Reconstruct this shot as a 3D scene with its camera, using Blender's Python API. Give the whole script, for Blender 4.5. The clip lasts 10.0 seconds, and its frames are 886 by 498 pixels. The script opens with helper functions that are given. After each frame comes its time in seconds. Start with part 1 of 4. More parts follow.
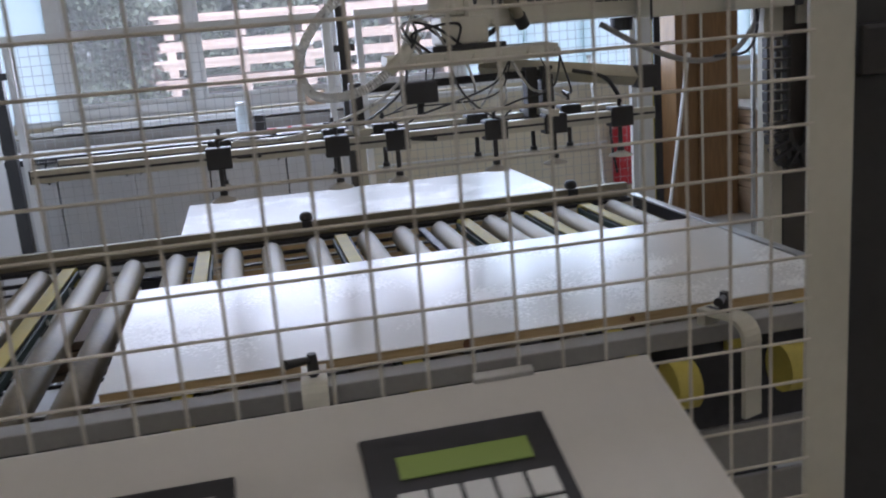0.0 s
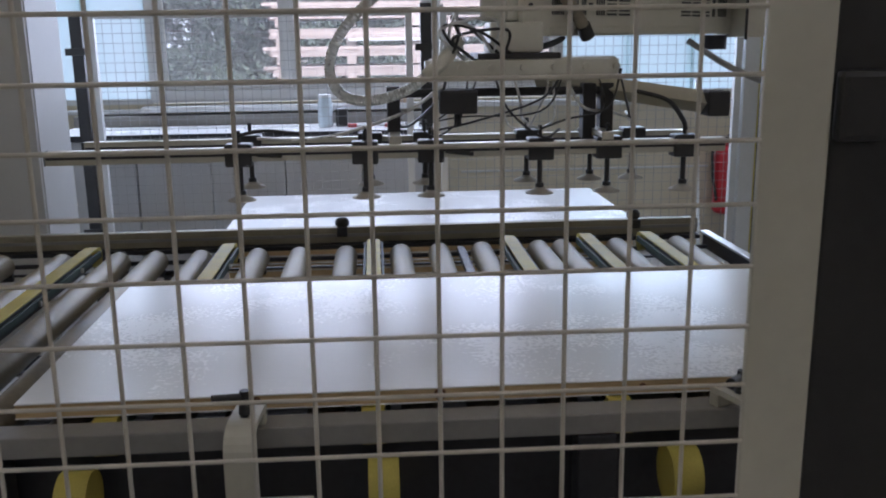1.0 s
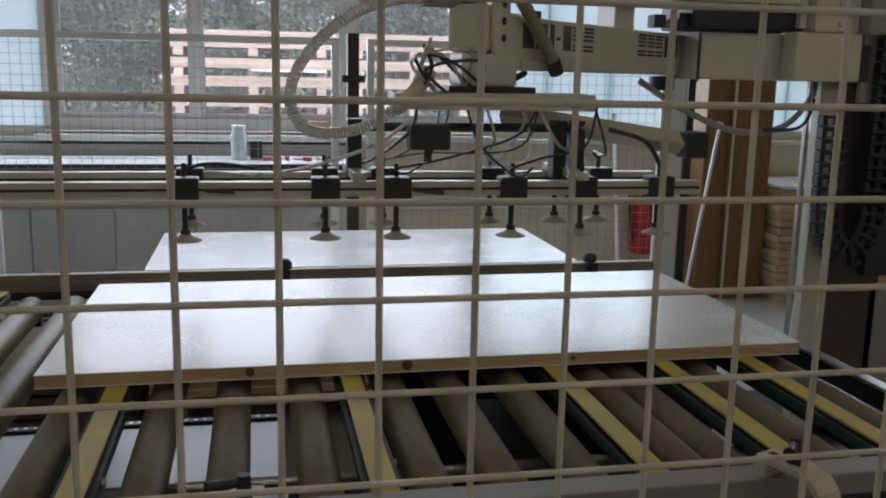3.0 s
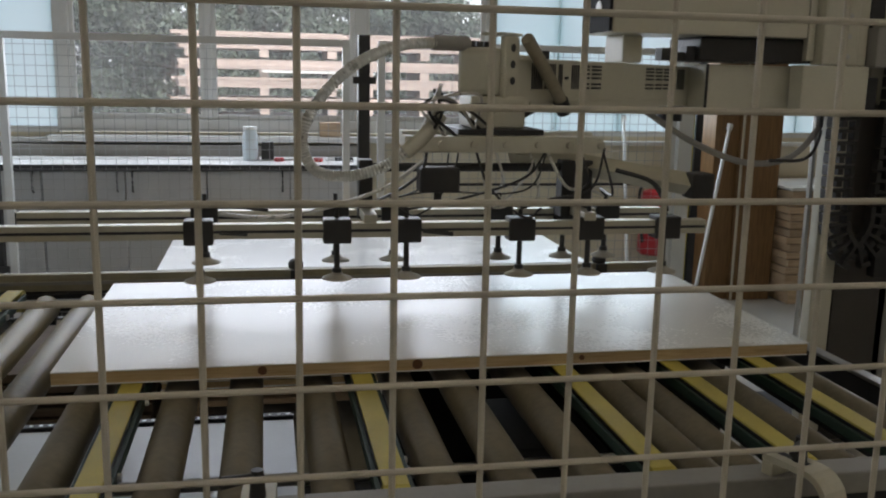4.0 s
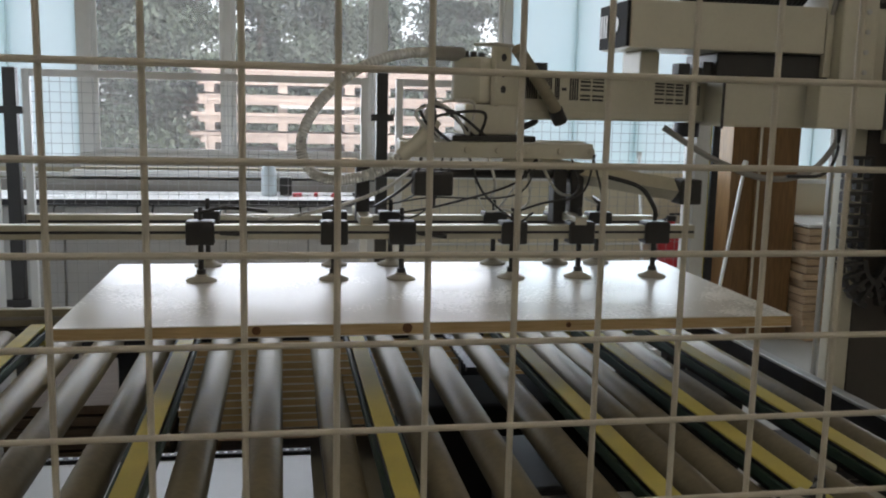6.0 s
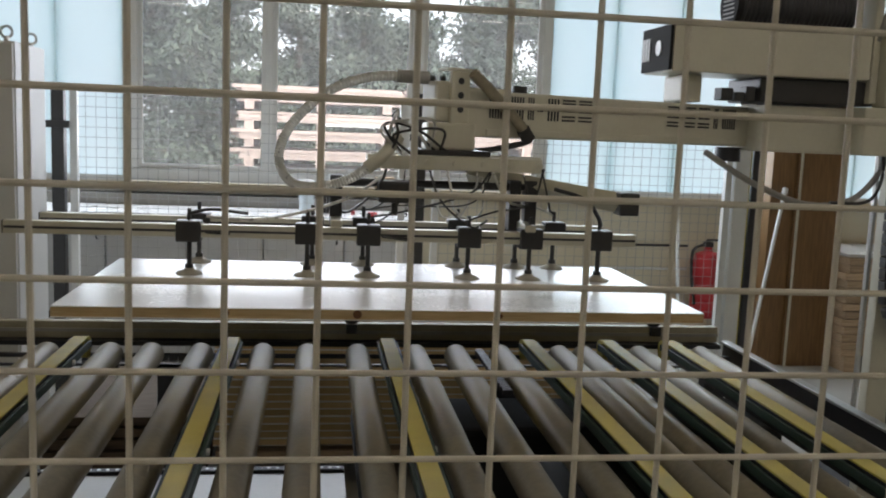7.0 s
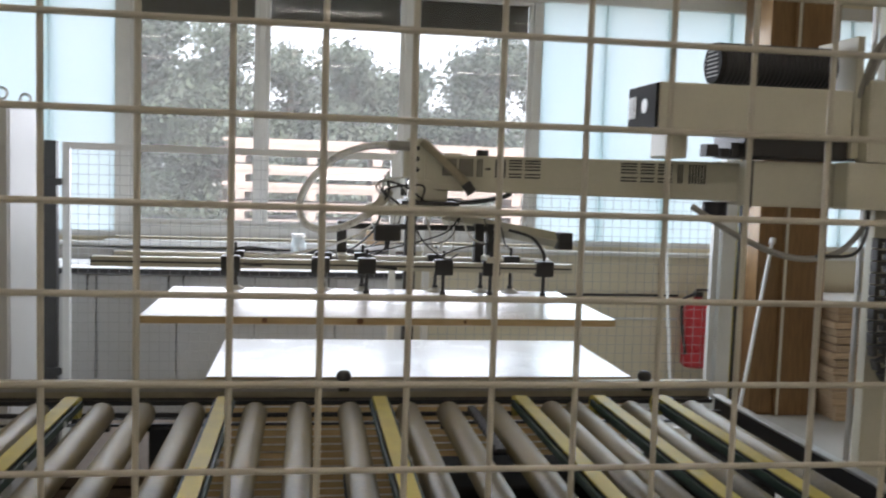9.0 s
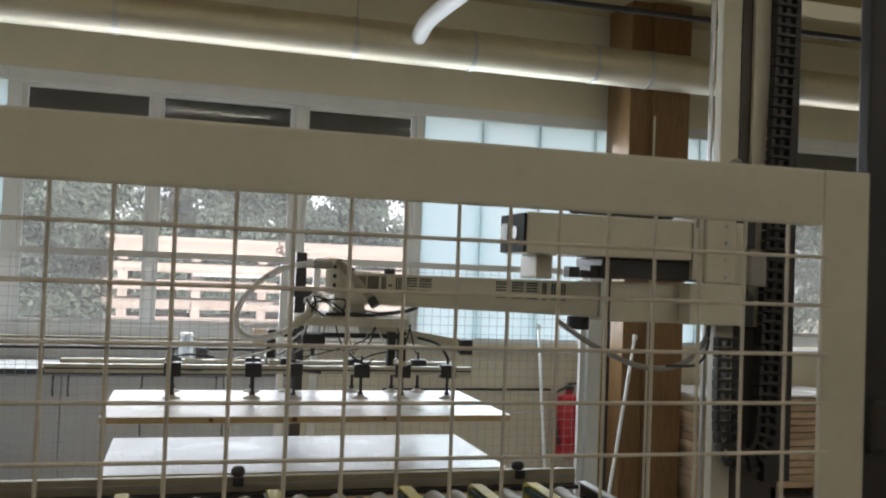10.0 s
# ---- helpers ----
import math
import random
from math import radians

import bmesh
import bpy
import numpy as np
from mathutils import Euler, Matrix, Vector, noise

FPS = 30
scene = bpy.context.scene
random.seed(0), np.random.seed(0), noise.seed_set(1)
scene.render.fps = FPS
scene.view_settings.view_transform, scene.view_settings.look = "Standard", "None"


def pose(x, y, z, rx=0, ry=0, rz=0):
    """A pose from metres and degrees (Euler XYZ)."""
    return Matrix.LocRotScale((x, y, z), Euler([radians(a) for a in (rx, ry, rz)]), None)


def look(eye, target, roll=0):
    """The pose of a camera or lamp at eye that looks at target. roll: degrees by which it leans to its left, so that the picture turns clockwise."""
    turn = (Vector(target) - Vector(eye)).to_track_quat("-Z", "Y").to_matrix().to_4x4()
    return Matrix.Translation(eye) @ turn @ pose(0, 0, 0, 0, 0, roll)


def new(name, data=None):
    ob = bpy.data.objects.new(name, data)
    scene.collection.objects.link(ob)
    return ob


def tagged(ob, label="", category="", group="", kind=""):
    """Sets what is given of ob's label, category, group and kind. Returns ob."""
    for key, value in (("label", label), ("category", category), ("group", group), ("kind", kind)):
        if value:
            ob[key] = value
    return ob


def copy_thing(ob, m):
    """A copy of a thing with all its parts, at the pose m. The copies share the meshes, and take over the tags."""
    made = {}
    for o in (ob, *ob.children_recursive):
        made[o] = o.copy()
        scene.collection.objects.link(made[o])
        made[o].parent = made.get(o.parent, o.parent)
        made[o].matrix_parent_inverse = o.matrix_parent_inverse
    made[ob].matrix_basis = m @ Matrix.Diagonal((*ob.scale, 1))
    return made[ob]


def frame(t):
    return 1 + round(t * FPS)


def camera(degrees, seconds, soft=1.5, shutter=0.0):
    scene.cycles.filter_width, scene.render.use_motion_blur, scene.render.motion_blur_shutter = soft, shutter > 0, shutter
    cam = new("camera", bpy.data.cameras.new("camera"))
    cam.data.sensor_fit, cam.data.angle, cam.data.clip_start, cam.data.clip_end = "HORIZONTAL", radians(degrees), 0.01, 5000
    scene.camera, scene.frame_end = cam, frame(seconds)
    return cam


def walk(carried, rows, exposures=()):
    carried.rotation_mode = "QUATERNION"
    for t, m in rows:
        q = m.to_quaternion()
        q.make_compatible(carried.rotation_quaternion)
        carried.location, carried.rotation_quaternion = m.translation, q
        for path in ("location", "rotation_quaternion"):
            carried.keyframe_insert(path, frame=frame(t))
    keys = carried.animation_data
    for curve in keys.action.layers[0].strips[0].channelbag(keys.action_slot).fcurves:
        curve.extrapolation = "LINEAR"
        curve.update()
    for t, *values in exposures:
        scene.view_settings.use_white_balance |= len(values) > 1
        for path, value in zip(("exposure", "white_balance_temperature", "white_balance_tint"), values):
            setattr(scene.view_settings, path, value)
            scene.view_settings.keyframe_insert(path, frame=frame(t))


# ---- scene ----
cam = camera(52.17, 10.0, soft=2.0, shutter=0.25)
PATH = [
    (0.0, -0.666, -0.971, 1.6, -12.699, -13.529, 4.628),
    (0.5, -0.38, -0.912, 1.589, -7.266, -13.238, 0.595),
    (1.0, -0.324, -0.743, 1.599, -4.258, -13.124, 0.778),
    (1.5, -0.391, -0.629, 1.578, -6.841, -11.673, -1.421),
    (1.9, -0.493, -0.527, 1.584, -15.259, -11.478, -0.681),
    (2.0, -0.516, -0.508, 1.583, -15.53, -10.89, -0.7),
    (2.2, -0.543, -0.481, 1.581, -14.938, -11.187, -0.823),
    (2.5, -0.555, -0.475, 1.580, -12.62, -10.9, -1.391),
    (4.0, -0.567, -0.505, 1.584, -10.917, -10.834, -1.166),
    (4.5, -0.571, -0.509, 1.586, -10.452, -10.426, -1.604),
    (5.0, -0.571, -0.510, 1.588, -10.446, -9.82, -1.613),
    (5.5, -0.575, -0.524, 1.594, -10.296, -9.32, -1.289),
    (7.0, -0.607, -0.532, 1.606, -7.794, -7.55, -2.299),
    (7.5, -0.623, -0.529, 1.614, -5.354, -7.232, -1.644),
    (8.0, -0.626, -0.538, 1.622, -4.969, -6.563, -1.348),
    (8.5, -0.622, -0.541, 1.623, -5.13, -6.227, -1.661),
    (9.0, -0.614, -0.552, 1.642, -8.437, -4.515, -1.889),
    (9.5, -0.659, -0.653, 1.671, -15.149, -1.145, -1.887),
    (10.0, -0.705, -0.868, 1.694, -15.949, 1.66, -2.2),
]
EXPOSURES = [(0.0, 0.55, 5650, 22), (0.6, 0.4, 5500, 22), (1.5, 0.25, 5700, 22), (2.6, 0.15, 6000, 19), (4.0, 0.12, 6350, 15), (4.6, 0.14, 6350, 15), (5.0, 0.28, 6350, 15), (5.5, 0.3, 6350, 15), (7.0, 0.5, 6400, 15), (8.5, 0.75, 6350, 17), (9.4, 0.8, 6400, 16), (10.0, 0.55, 6500, 14)]
walk(cam, [(t, pose(x, y, z, 90 + p, r, yaw)) for t, x, y, z, yaw, p, r in PATH], EXPOSURES)

# ---- world and light ----
world = bpy.data.worlds.new("sky")
scene.world = world
world.use_nodes = True
wn = world.node_tree.nodes
sky = wn.new("ShaderNodeTexSky")
sky.sky_type = "NISHITA"
sky.sun_disc = False
sky.sun_elevation = radians(42)
sky.sun_rotation = radians(150)
sky.air_density, sky.dust_density = 1.0, 3.0
wn["Background"].inputs["Strength"].default_value = 0.23
haze = wn.new("ShaderNodeMix")
haze.data_type = "RGBA"
haze.inputs[0].default_value = 0.6
haze.inputs[7].default_value = (8.0, 8.3, 8.6, 1)
world.node_tree.links.new(sky.outputs[0], haze.inputs[6])
world.node_tree.links.new(haze.outputs[2], wn["Background"].inputs["Color"])
sun = new("sun", bpy.data.lights.new("sun", "SUN"))
sun.data.energy, sun.data.angle, sun.data.color = 5.0, radians(6), (1.0, 0.95, 0.88)
sun.matrix_world = look((0, 0, 0), (-0.35, 0.75, -0.75))


def area(name, x, y, z, sx, sy, watts, target, color=(1, 1, 1)):
    lamp = new(name, bpy.data.lights.new(name, "AREA"))
    lamp.data.shape, lamp.data.size, lamp.data.size_y, lamp.data.energy, lamp.data.color = "RECTANGLE", sx, sy, watts, color
    lamp.matrix_world = look((x, y, z), target)
    return lamp


area("window_daylight", -0.45, 5.86, 2.0, 2.7, 1.4, 36, (-0.45, 0, 1.4), (0.86, 0.93, 1.0))
area("panel_daylight", 2.2, 5.86, 2.0, 2.2, 1.6, 32, (2.2, 0, 1.4), (0.8, 0.93, 1.0))
area("window_daylight_east", 5.25, 5.86, 2.0, 1.6, 1.4, 24, (5.25, 0, 1.0), (0.88, 0.94, 1.0))
area("panel_daylight_west", -3.2, 5.86, 2.0, 2.3, 1.6, 32, (-3.2, 0, 1.4), (0.84, 0.93, 1.0))

# ---- materials ----


def material(name, color, rough=0.5, metal=0.0, vary=0.12, scale=8.0, bump=0.05, fine=60.0, spots=0.0, coat=0.0):
    """Painted or plain surface: broad stains and fine grain in colour, roughness and relief."""
    m = bpy.data.materials.new(name)
    m.use_nodes = True
    t = m.node_tree
    b = t.nodes["Principled BSDF"]
    tc = t.nodes.new("ShaderNodeTexCoord")
    n1, n2 = t.nodes.new("ShaderNodeTexNoise"), t.nodes.new("ShaderNodeTexNoise")
    n1.inputs["Scale"].default_value, n1.inputs["Detail"].default_value = scale, 4
    n2.inputs["Scale"].default_value, n2.inputs["Detail"].default_value = fine, 3
    mix = t.nodes.new("ShaderNodeMix")
    mix.data_type = "FLOAT"
    mix.inputs[0].default_value = 0.35
    ramp = t.nodes.new("ShaderNodeValToRGB")
    e = ramp.color_ramp.elements
    e[0].position, e[1].position = 0.3, 0.7
    e[0].color = tuple(c * (1 - vary) for c in color) + (1,)
    e[1].color = tuple(min(1, c * (1 + vary)) for c in color) + (1,)
    bp = t.nodes.new("ShaderNodeBump")
    bp.inputs["Strength"].default_value, bp.inputs["Distance"].default_value = bump, 0.004
    rr = t.nodes.new("ShaderNodeMapRange")
    rr.inputs[3].default_value, rr.inputs[4].default_value = max(0, rough - 0.12), min(1, rough + 0.12)
    L = t.links.new
    for n in (n1, n2):
        L(tc.outputs["Object"], n.inputs["Vector"])
    L(n1.outputs[0], mix.inputs[2])
    L(n2.outputs[0], mix.inputs[3])
    L(mix.outputs[0], ramp.inputs[0])
    L(ramp.outputs[0], b.inputs["Base Color"])
    L(mix.outputs[0], rr.inputs[0])
    L(rr.outputs[0], b.inputs["Roughness"])
    L(n2.outputs[0], bp.inputs["Height"])
    L(bp.outputs[0], b.inputs["Normal"])
    b.inputs["Metallic"].default_value = metal
    b.inputs["Coat Weight"].default_value = coat
    return m


def wood(name, a, b_, axis=0, rough=0.55, scale=6.0):
    """Wood grain that runs along one axis."""
    m = bpy.data.materials.new(name)
    m.use_nodes = True
    t = m.node_tree
    b = t.nodes["Principled BSDF"]
    tc, mp = t.nodes.new("ShaderNodeTexCoord"), t.nodes.new("ShaderNodeMapping")
    s = [scale * 6] * 3
    s[axis] = scale * 0.35
    mp.inputs["Scale"].default_value = s
    n = t.nodes.new("ShaderNodeTexNoise")
    n.inputs["Detail"].default_value, n.inputs["Distortion"].default_value = 5, 0.6
    info = t.nodes.new("ShaderNodeObjectInfo")
    ramp = t.nodes.new("ShaderNodeValToRGB")
    e = ramp.color_ramp.elements
    e[0].position, e[1].position = 0.32, 0.68
    e[0].color, e[1].color = (*a, 1), (*b_, 1)
    hs = t.nodes.new("ShaderNodeHueSaturation")
    mr = t.nodes.new("ShaderNodeMapRange")
    mr.inputs[3].default_value, mr.inputs[4].default_value = 0.8, 1.15
    bp = t.nodes.new("ShaderNodeBump")
    bp.inputs["Strength"].default_value, bp.inputs["Distance"].default_value = 0.15, 0.003
    L = t.links.new
    L(tc.outputs["Object"], mp.inputs[0])
    L(mp.outputs[0], n.inputs["Vector"])
    L(n.outputs[0], ramp.inputs[0])
    L(info.outputs["Random"], mr.inputs[0])
    L(mr.outputs[0], hs.inputs["Value"])
    L(ramp.outputs[0], hs.inputs["Color"])
    L(hs.outputs[0], b.inputs["Base Color"])
    L(n.outputs[0], bp.inputs["Height"])
    L(bp.outputs[0], b.inputs["Normal"])
    b.inputs["Roughness"].default_value = rough
    return m


def glow(name, color, strength):
    m = bpy.data.materials.new(name)
    m.use_nodes = True
    b = m.node_tree.nodes["Principled BSDF"]
    b.inputs["Base Color"].default_value = (*color, 1)
    b.inputs["Emission Color"].default_value = (*color, 1)
    b.inputs["Emission Strength"].default_value = strength
    return m


CREAM = material("cream_paint", (0.59, 0.565, 0.46), 0.45, vary=0.06, scale=5, bump=0.04)
CREAM_DIM = material("cream_wire_paint", (0.60, 0.56, 0.47), 0.5, vary=0.1, scale=20)
WALL = material("wall_plaster", (0.72, 0.665, 0.52), 0.9, vary=0.06, scale=2.5, bump=0.2, fine=120)
WHITE = material("white_laminate", (0.86, 0.87, 0.86), 0.26, vary=0.015, scale=3, bump=0.006, fine=90)
WHITE_PAINT = material("white_paint", (0.74, 0.75, 0.74), 0.4, vary=0.05, scale=6)
CUPBOARD = material("cupboard_laminate", (0.56, 0.57, 0.58), 0.45, vary=0.05, scale=4)
ALU = material("extruded_aluminium", (0.58, 0.55, 0.45), 0.4, metal=0.5, vary=0.08, scale=12)
RAIL = material("dull_rail_aluminium", (0.33, 0.30, 0.22), 0.5, metal=0.35, vary=0.2, scale=6)
WIRE = material("grey_fence_wire", (0.38, 0.39, 0.40), 0.5, vary=0.1, scale=20)
SLEEVE = material("brown_grey_sleeve", (0.30, 0.265, 0.19), 0.6, vary=0.15, scale=25)
STEEL = material("galvanised_steel", (0.55, 0.55, 0.54), 0.35, metal=0.9, vary=0.15, scale=9, bump=0.08)
# black machine parts, and the deep shade under the rollers
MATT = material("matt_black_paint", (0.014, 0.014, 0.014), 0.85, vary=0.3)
ROLLER = material("roller_tube", (0.19, 0.162, 0.11), 0.45, metal=0.1, vary=0.3, scale=5, bump=0.12)
# yellow-brown wear where the panels run over the far half of the rollers
rt = ROLLER.node_tree
rtc, rsx, rmp = rt.nodes.new("ShaderNodeTexCoord"), rt.nodes.new("ShaderNodeSeparateXYZ"), rt.nodes.new("ShaderNodeMapRange")
rno, rad, rrp, rmx = rt.nodes.new("ShaderNodeTexNoise"), rt.nodes.new("ShaderNodeMath"), rt.nodes.new("ShaderNodeValToRGB"), rt.nodes.new("ShaderNodeMix")
rinfo, rvec = rt.nodes.new("ShaderNodeObjectInfo"), rt.nodes.new("ShaderNodeVectorMath")
rno.inputs["Scale"].default_value = 7
rad.operation, rmx.data_type = "MULTIPLY_ADD", "RGBA"
rad.inputs[1].default_value = 0.35
rmp.inputs["From Min"].default_value, rmp.inputs["From Max"].default_value = 1.0, 2.61
rmp.inputs["To Min"].default_value, rmp.inputs["To Max"].default_value = -0.17, 0.83
rel = rrp.color_ramp.elements
rel[0].position, rel[1].position = 0.42, 0.62
for p_ in (0.82, 0.94):
    rel.new(p_)
for k_, v_ in enumerate((0.0, 0.85, 0.85, 0.3)):
    rel[k_].color = (v_, v_, v_, 1)
rmx.inputs[7].default_value = (0.24, 0.18, 0.065, 1)
rbase = rt.nodes["Principled BSDF"].inputs["Base Color"]
rt.links.new(rbase.links[0].from_socket, rmx.inputs[6])
rt.links.new(rtc.outputs["Object"], rsx.inputs[0])
rt.links.new(rsx.outputs[1], rmp.inputs["Value"])
rt.links.new(rtc.outputs["Object"], rvec.inputs[0])
rt.links.new(rinfo.outputs["Random"], rvec.inputs[1])
rt.links.new(rvec.outputs[0], rno.inputs["Vector"])
rt.links.new(rno.outputs[0], rad.inputs[0])
rt.links.new(rmp.outputs[0], rad.inputs[2])
rt.links.new(rad.outputs[0], rrp.inputs[0])
rt.links.new(rrp.outputs[0], rmx.inputs[0])
rt.links.new(rmx.outputs[2], rbase)
GREYPAINT = material("grey_machine_paint", (0.30, 0.29, 0.27), 0.5, vary=0.12, scale=7)
YELLOW = material("yellow_belt", (0.54, 0.45, 0.085), 0.55, vary=0.18, scale=10, bump=0.15, fine=220)
GREEN = material("green_guide", (0.009, 0.032, 0.02), 0.6, vary=0.2)
BLACK = material("black_plastic", (0.03, 0.029, 0.028), 0.45, vary=0.25)
RUBBER = material("dark_rubber", (0.03, 0.03, 0.03), 0.7, vary=0.2)
CUP = material("suction_rubber", (0.44, 0.41, 0.34), 0.65, vary=0.15)
DARK = material("dark_steel", (0.05, 0.05, 0.055), 0.45, metal=0.5, vary=0.2)
FLOOR = material("concrete_floor", (0.42, 0.41, 0.38), 0.55, vary=0.15, scale=1.8, bump=0.15, fine=50)
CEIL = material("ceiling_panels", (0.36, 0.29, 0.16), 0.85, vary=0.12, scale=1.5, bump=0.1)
RED = material("red_paint", (0.50, 0.025, 0.035), 0.3, vary=0.1)
HOSE = material("clear_ribbed_hose", (0.62, 0.60, 0.54), 0.3, vary=0.12, scale=30)
HOSE.node_tree.nodes["Principled BSDF"].inputs["Transmission Weight"].default_value = 0.28
PINE = wood("pine_edge", (0.54, 0.37, 0.17), (0.70, 0.53, 0.30), axis=0)
COLUMN_WOOD = wood("orange_brown_column", (0.17, 0.09, 0.034), (0.265, 0.145, 0.055), axis=2, scale=3)
TIMBER = wood("raw_timber", (0.42, 0.30, 0.19), (0.62, 0.47, 0.32), axis=0, scale=4)
BARK = material("bark", (0.09, 0.065, 0.045), 0.9, vary=0.3, scale=6, bump=0.6)
LEAF = material("leaves", (0.062, 0.088, 0.066), 0.7, vary=0.45, scale=1.2)
LEAF2 = material("pale_leaves", (0.085, 0.112, 0.082), 0.7, vary=0.4, scale=1.2)
GROUND = material("gravel_yard", (0.30, 0.27, 0.22), 0.95, vary=0.25, scale=2)
SHUTTER = material("dark_shutter_fabric", (0.10, 0.095, 0.085), 0.7, vary=0.15)
LCD = glow("green_display", (0.20, 0.27, 0.06), 0.1)
TUBE_GLOW = glow("fluorescent_tube", (1.0, 0.95, 0.85), 9.0)
DUCT = material("spiral_duct", (0.66, 0.61, 0.48), 0.5, metal=0.65, vary=0.12, scale=3, bump=0.05)
KNOT = material("pine_knot", (0.16, 0.07, 0.03), 0.6, vary=0.3, scale=90)

GLASS = bpy.data.materials.new("window_glass")
GLASS.use_nodes = True
gb = GLASS.node_tree.nodes["Principled BSDF"]
gb.inputs["Transmission Weight"].default_value, gb.inputs["Roughness"].default_value, gb.inputs["IOR"].default_value = 1.0, 0.0, 1.22
gb.inputs["Base Color"].default_value = (0.97, 0.99, 0.98, 1)
# translucent veil in the panes imitates overexposed haze, scattering some of the daylight
gt = GLASS.node_tree
gtr, gmx = gt.nodes.new("ShaderNodeBsdfTranslucent"), gt.nodes.new("ShaderNodeMixShader")
gno, gmr, gco = gt.nodes.new("ShaderNodeTexNoise"), gt.nodes.new("ShaderNodeMapRange"), gt.nodes.new("ShaderNodeTexCoord")
gno.inputs["Scale"].default_value, gno.inputs["Detail"].default_value = 2.0, 6
gmr.inputs["To Min"].default_value, gmr.inputs["To Max"].default_value = 0.07, 0.15
gtr.inputs["Color"].default_value = (0.9, 0.9, 0.88, 1)
gt.links.new(gco.outputs["Object"], gno.inputs["Vector"])
gt.links.new(gno.outputs[0], gmr.inputs["Value"])
gt.links.new(gmr.outputs[0], gmx.inputs[0])
gt.links.new(gb.outputs[0], gmx.inputs[1])
gt.links.new(gtr.outputs[0], gmx.inputs[2])
gt.links.new(gmx.outputs[0], gt.nodes["Material Output"].inputs["Surface"])

PROFILED = bpy.data.materials.new("translucent_profiled_glass")
PROFILED.use_nodes = True
pt_ = PROFILED.node_tree
ptr, pmix, pgl = pt_.nodes.new("ShaderNodeBsdfTranslucent"), pt_.nodes.new("ShaderNodeMixShader"), pt_.nodes.new("ShaderNodeBsdfGlossy")
pno, pra, ptc = pt_.nodes.new("ShaderNodeTexNoise"), pt_.nodes.new("ShaderNodeValToRGB"), pt_.nodes.new("ShaderNodeTexCoord")
pno.inputs["Scale"].default_value = 0.9
pra.color_ramp.elements[0].color, pra.color_ramp.elements[1].color = (0.80, 0.93, 0.95, 1), (0.92, 0.97, 0.98, 1)
pgl.inputs["Roughness"].default_value = 0.3
pmix.inputs[0].default_value = 0.06
pt_.links.new(ptc.outputs["Object"], pno.inputs["Vector"])
pt_.links.new(pno.outputs[0], pra.inputs[0])
pt_.links.new(pra.outputs[0], ptr.inputs["Color"])
pt_.links.new(ptr.outputs[0], pmix.inputs[1])
pt_.links.new(pgl.outputs[0], pmix.inputs[2])
pt_.links.new(pmix.outputs[0], pt_.nodes["Material Output"].inputs["Surface"])

# ---- mesh helpers ----


def box(bm, x0, x1, y0, y1, z0, z1, bevel=0.0):
    m = Matrix.Translation(((x0 + x1) / 2, (y0 + y1) / 2, (z0 + z1) / 2)) @ Matrix.Diagonal((abs(x1 - x0), abs(y1 - y0), abs(z1 - z0), 1))
    made = bmesh.ops.create_cube(bm, size=1, matrix=m)["verts"]
    if bevel:
        edges = list({e for v in made for e in v.link_edges})
        bmesh.ops.bevel(bm, geom=edges, offset=bevel, segments=2, profile=0.6, affect="EDGES", clamp_overlap=True)
    return bm


def rod(bm, a, b, r, seg=10, r2=None):
    a, b = Vector(a), Vector(b)
    d = b - a
    m = Matrix.Translation((a + b) / 2) @ d.to_track_quat("Z", "Y").to_matrix().to_4x4()
    bmesh.ops.create_cone(bm, cap_ends=True, segments=seg, radius1=r, radius2=r if r2 is None else r2, depth=d.length, matrix=m)
    return bm


def lathe(bm, profile, seg=16, at=(0, 0, 0)):
    """A turned shape about the z axis from (radius, height) pairs."""
    rings = [[bm.verts.new((at[0] + r * math.cos(2 * math.pi * i / seg), at[1] + r * math.sin(2 * math.pi * i / seg), at[2] + h)) for i in range(seg)] for r, h in profile]
    for p, q in zip(rings, rings[1:]):
        for i in range(seg):
            bm.faces.new((p[i], p[(i + 1) % seg], q[(i + 1) % seg], q[i]))
    bm.faces.new(rings[0][::-1])
    bm.faces.new(rings[-1])
    return bm


def curve_points(points, steps=8):
    """A smooth line through the points (Catmull-Rom)."""
    p = [Vector(q) for q in points]
    p = [2 * p[0] - p[1]] + p + [2 * p[-1] - p[-2]]
    out = []
    for i in range(1, len(p) - 2):
        for k in range(steps):
            u = k / steps
            a, b, c, d = p[i - 1:i + 3]
            out.append(0.5 * (2 * b + (c - a) * u + (2 * a - 5 * b + 4 * c - d) * u * u + (3 * b - a - 3 * c + d) * u ** 3))
    return out + [p[-2]]


def pipe(bm, points, r, seg=8, steps=8, rib=0.0):
    """A tube along a smooth line; rib makes it corrugated."""
    line = curve_points(points, steps) if steps > 1 else [Vector(q) for q in points]
    rings = []
    for i, c in enumerate(line):
        d = (line[min(i + 1, len(line) - 1)] - line[max(i - 1, 0)]).normalized()
        q = d.to_track_quat("Z", "Y")
        rr = r * (1 + (rib if i % 2 else -rib))
        rings.append([bm.verts.new(c + q @ Vector((rr * math.cos(2 * math.pi * k / seg), rr * math.sin(2 * math.pi * k / seg), 0))) for k in range(seg)])
    for p, q in zip(rings, rings[1:]):
        for k in range(seg):
            bm.faces.new((p[k], p[(k + 1) % seg], q[(k + 1) % seg], q[k]))
    bm.faces.new(rings[0][::-1])
    bm.faces.new(rings[-1])
    return bm


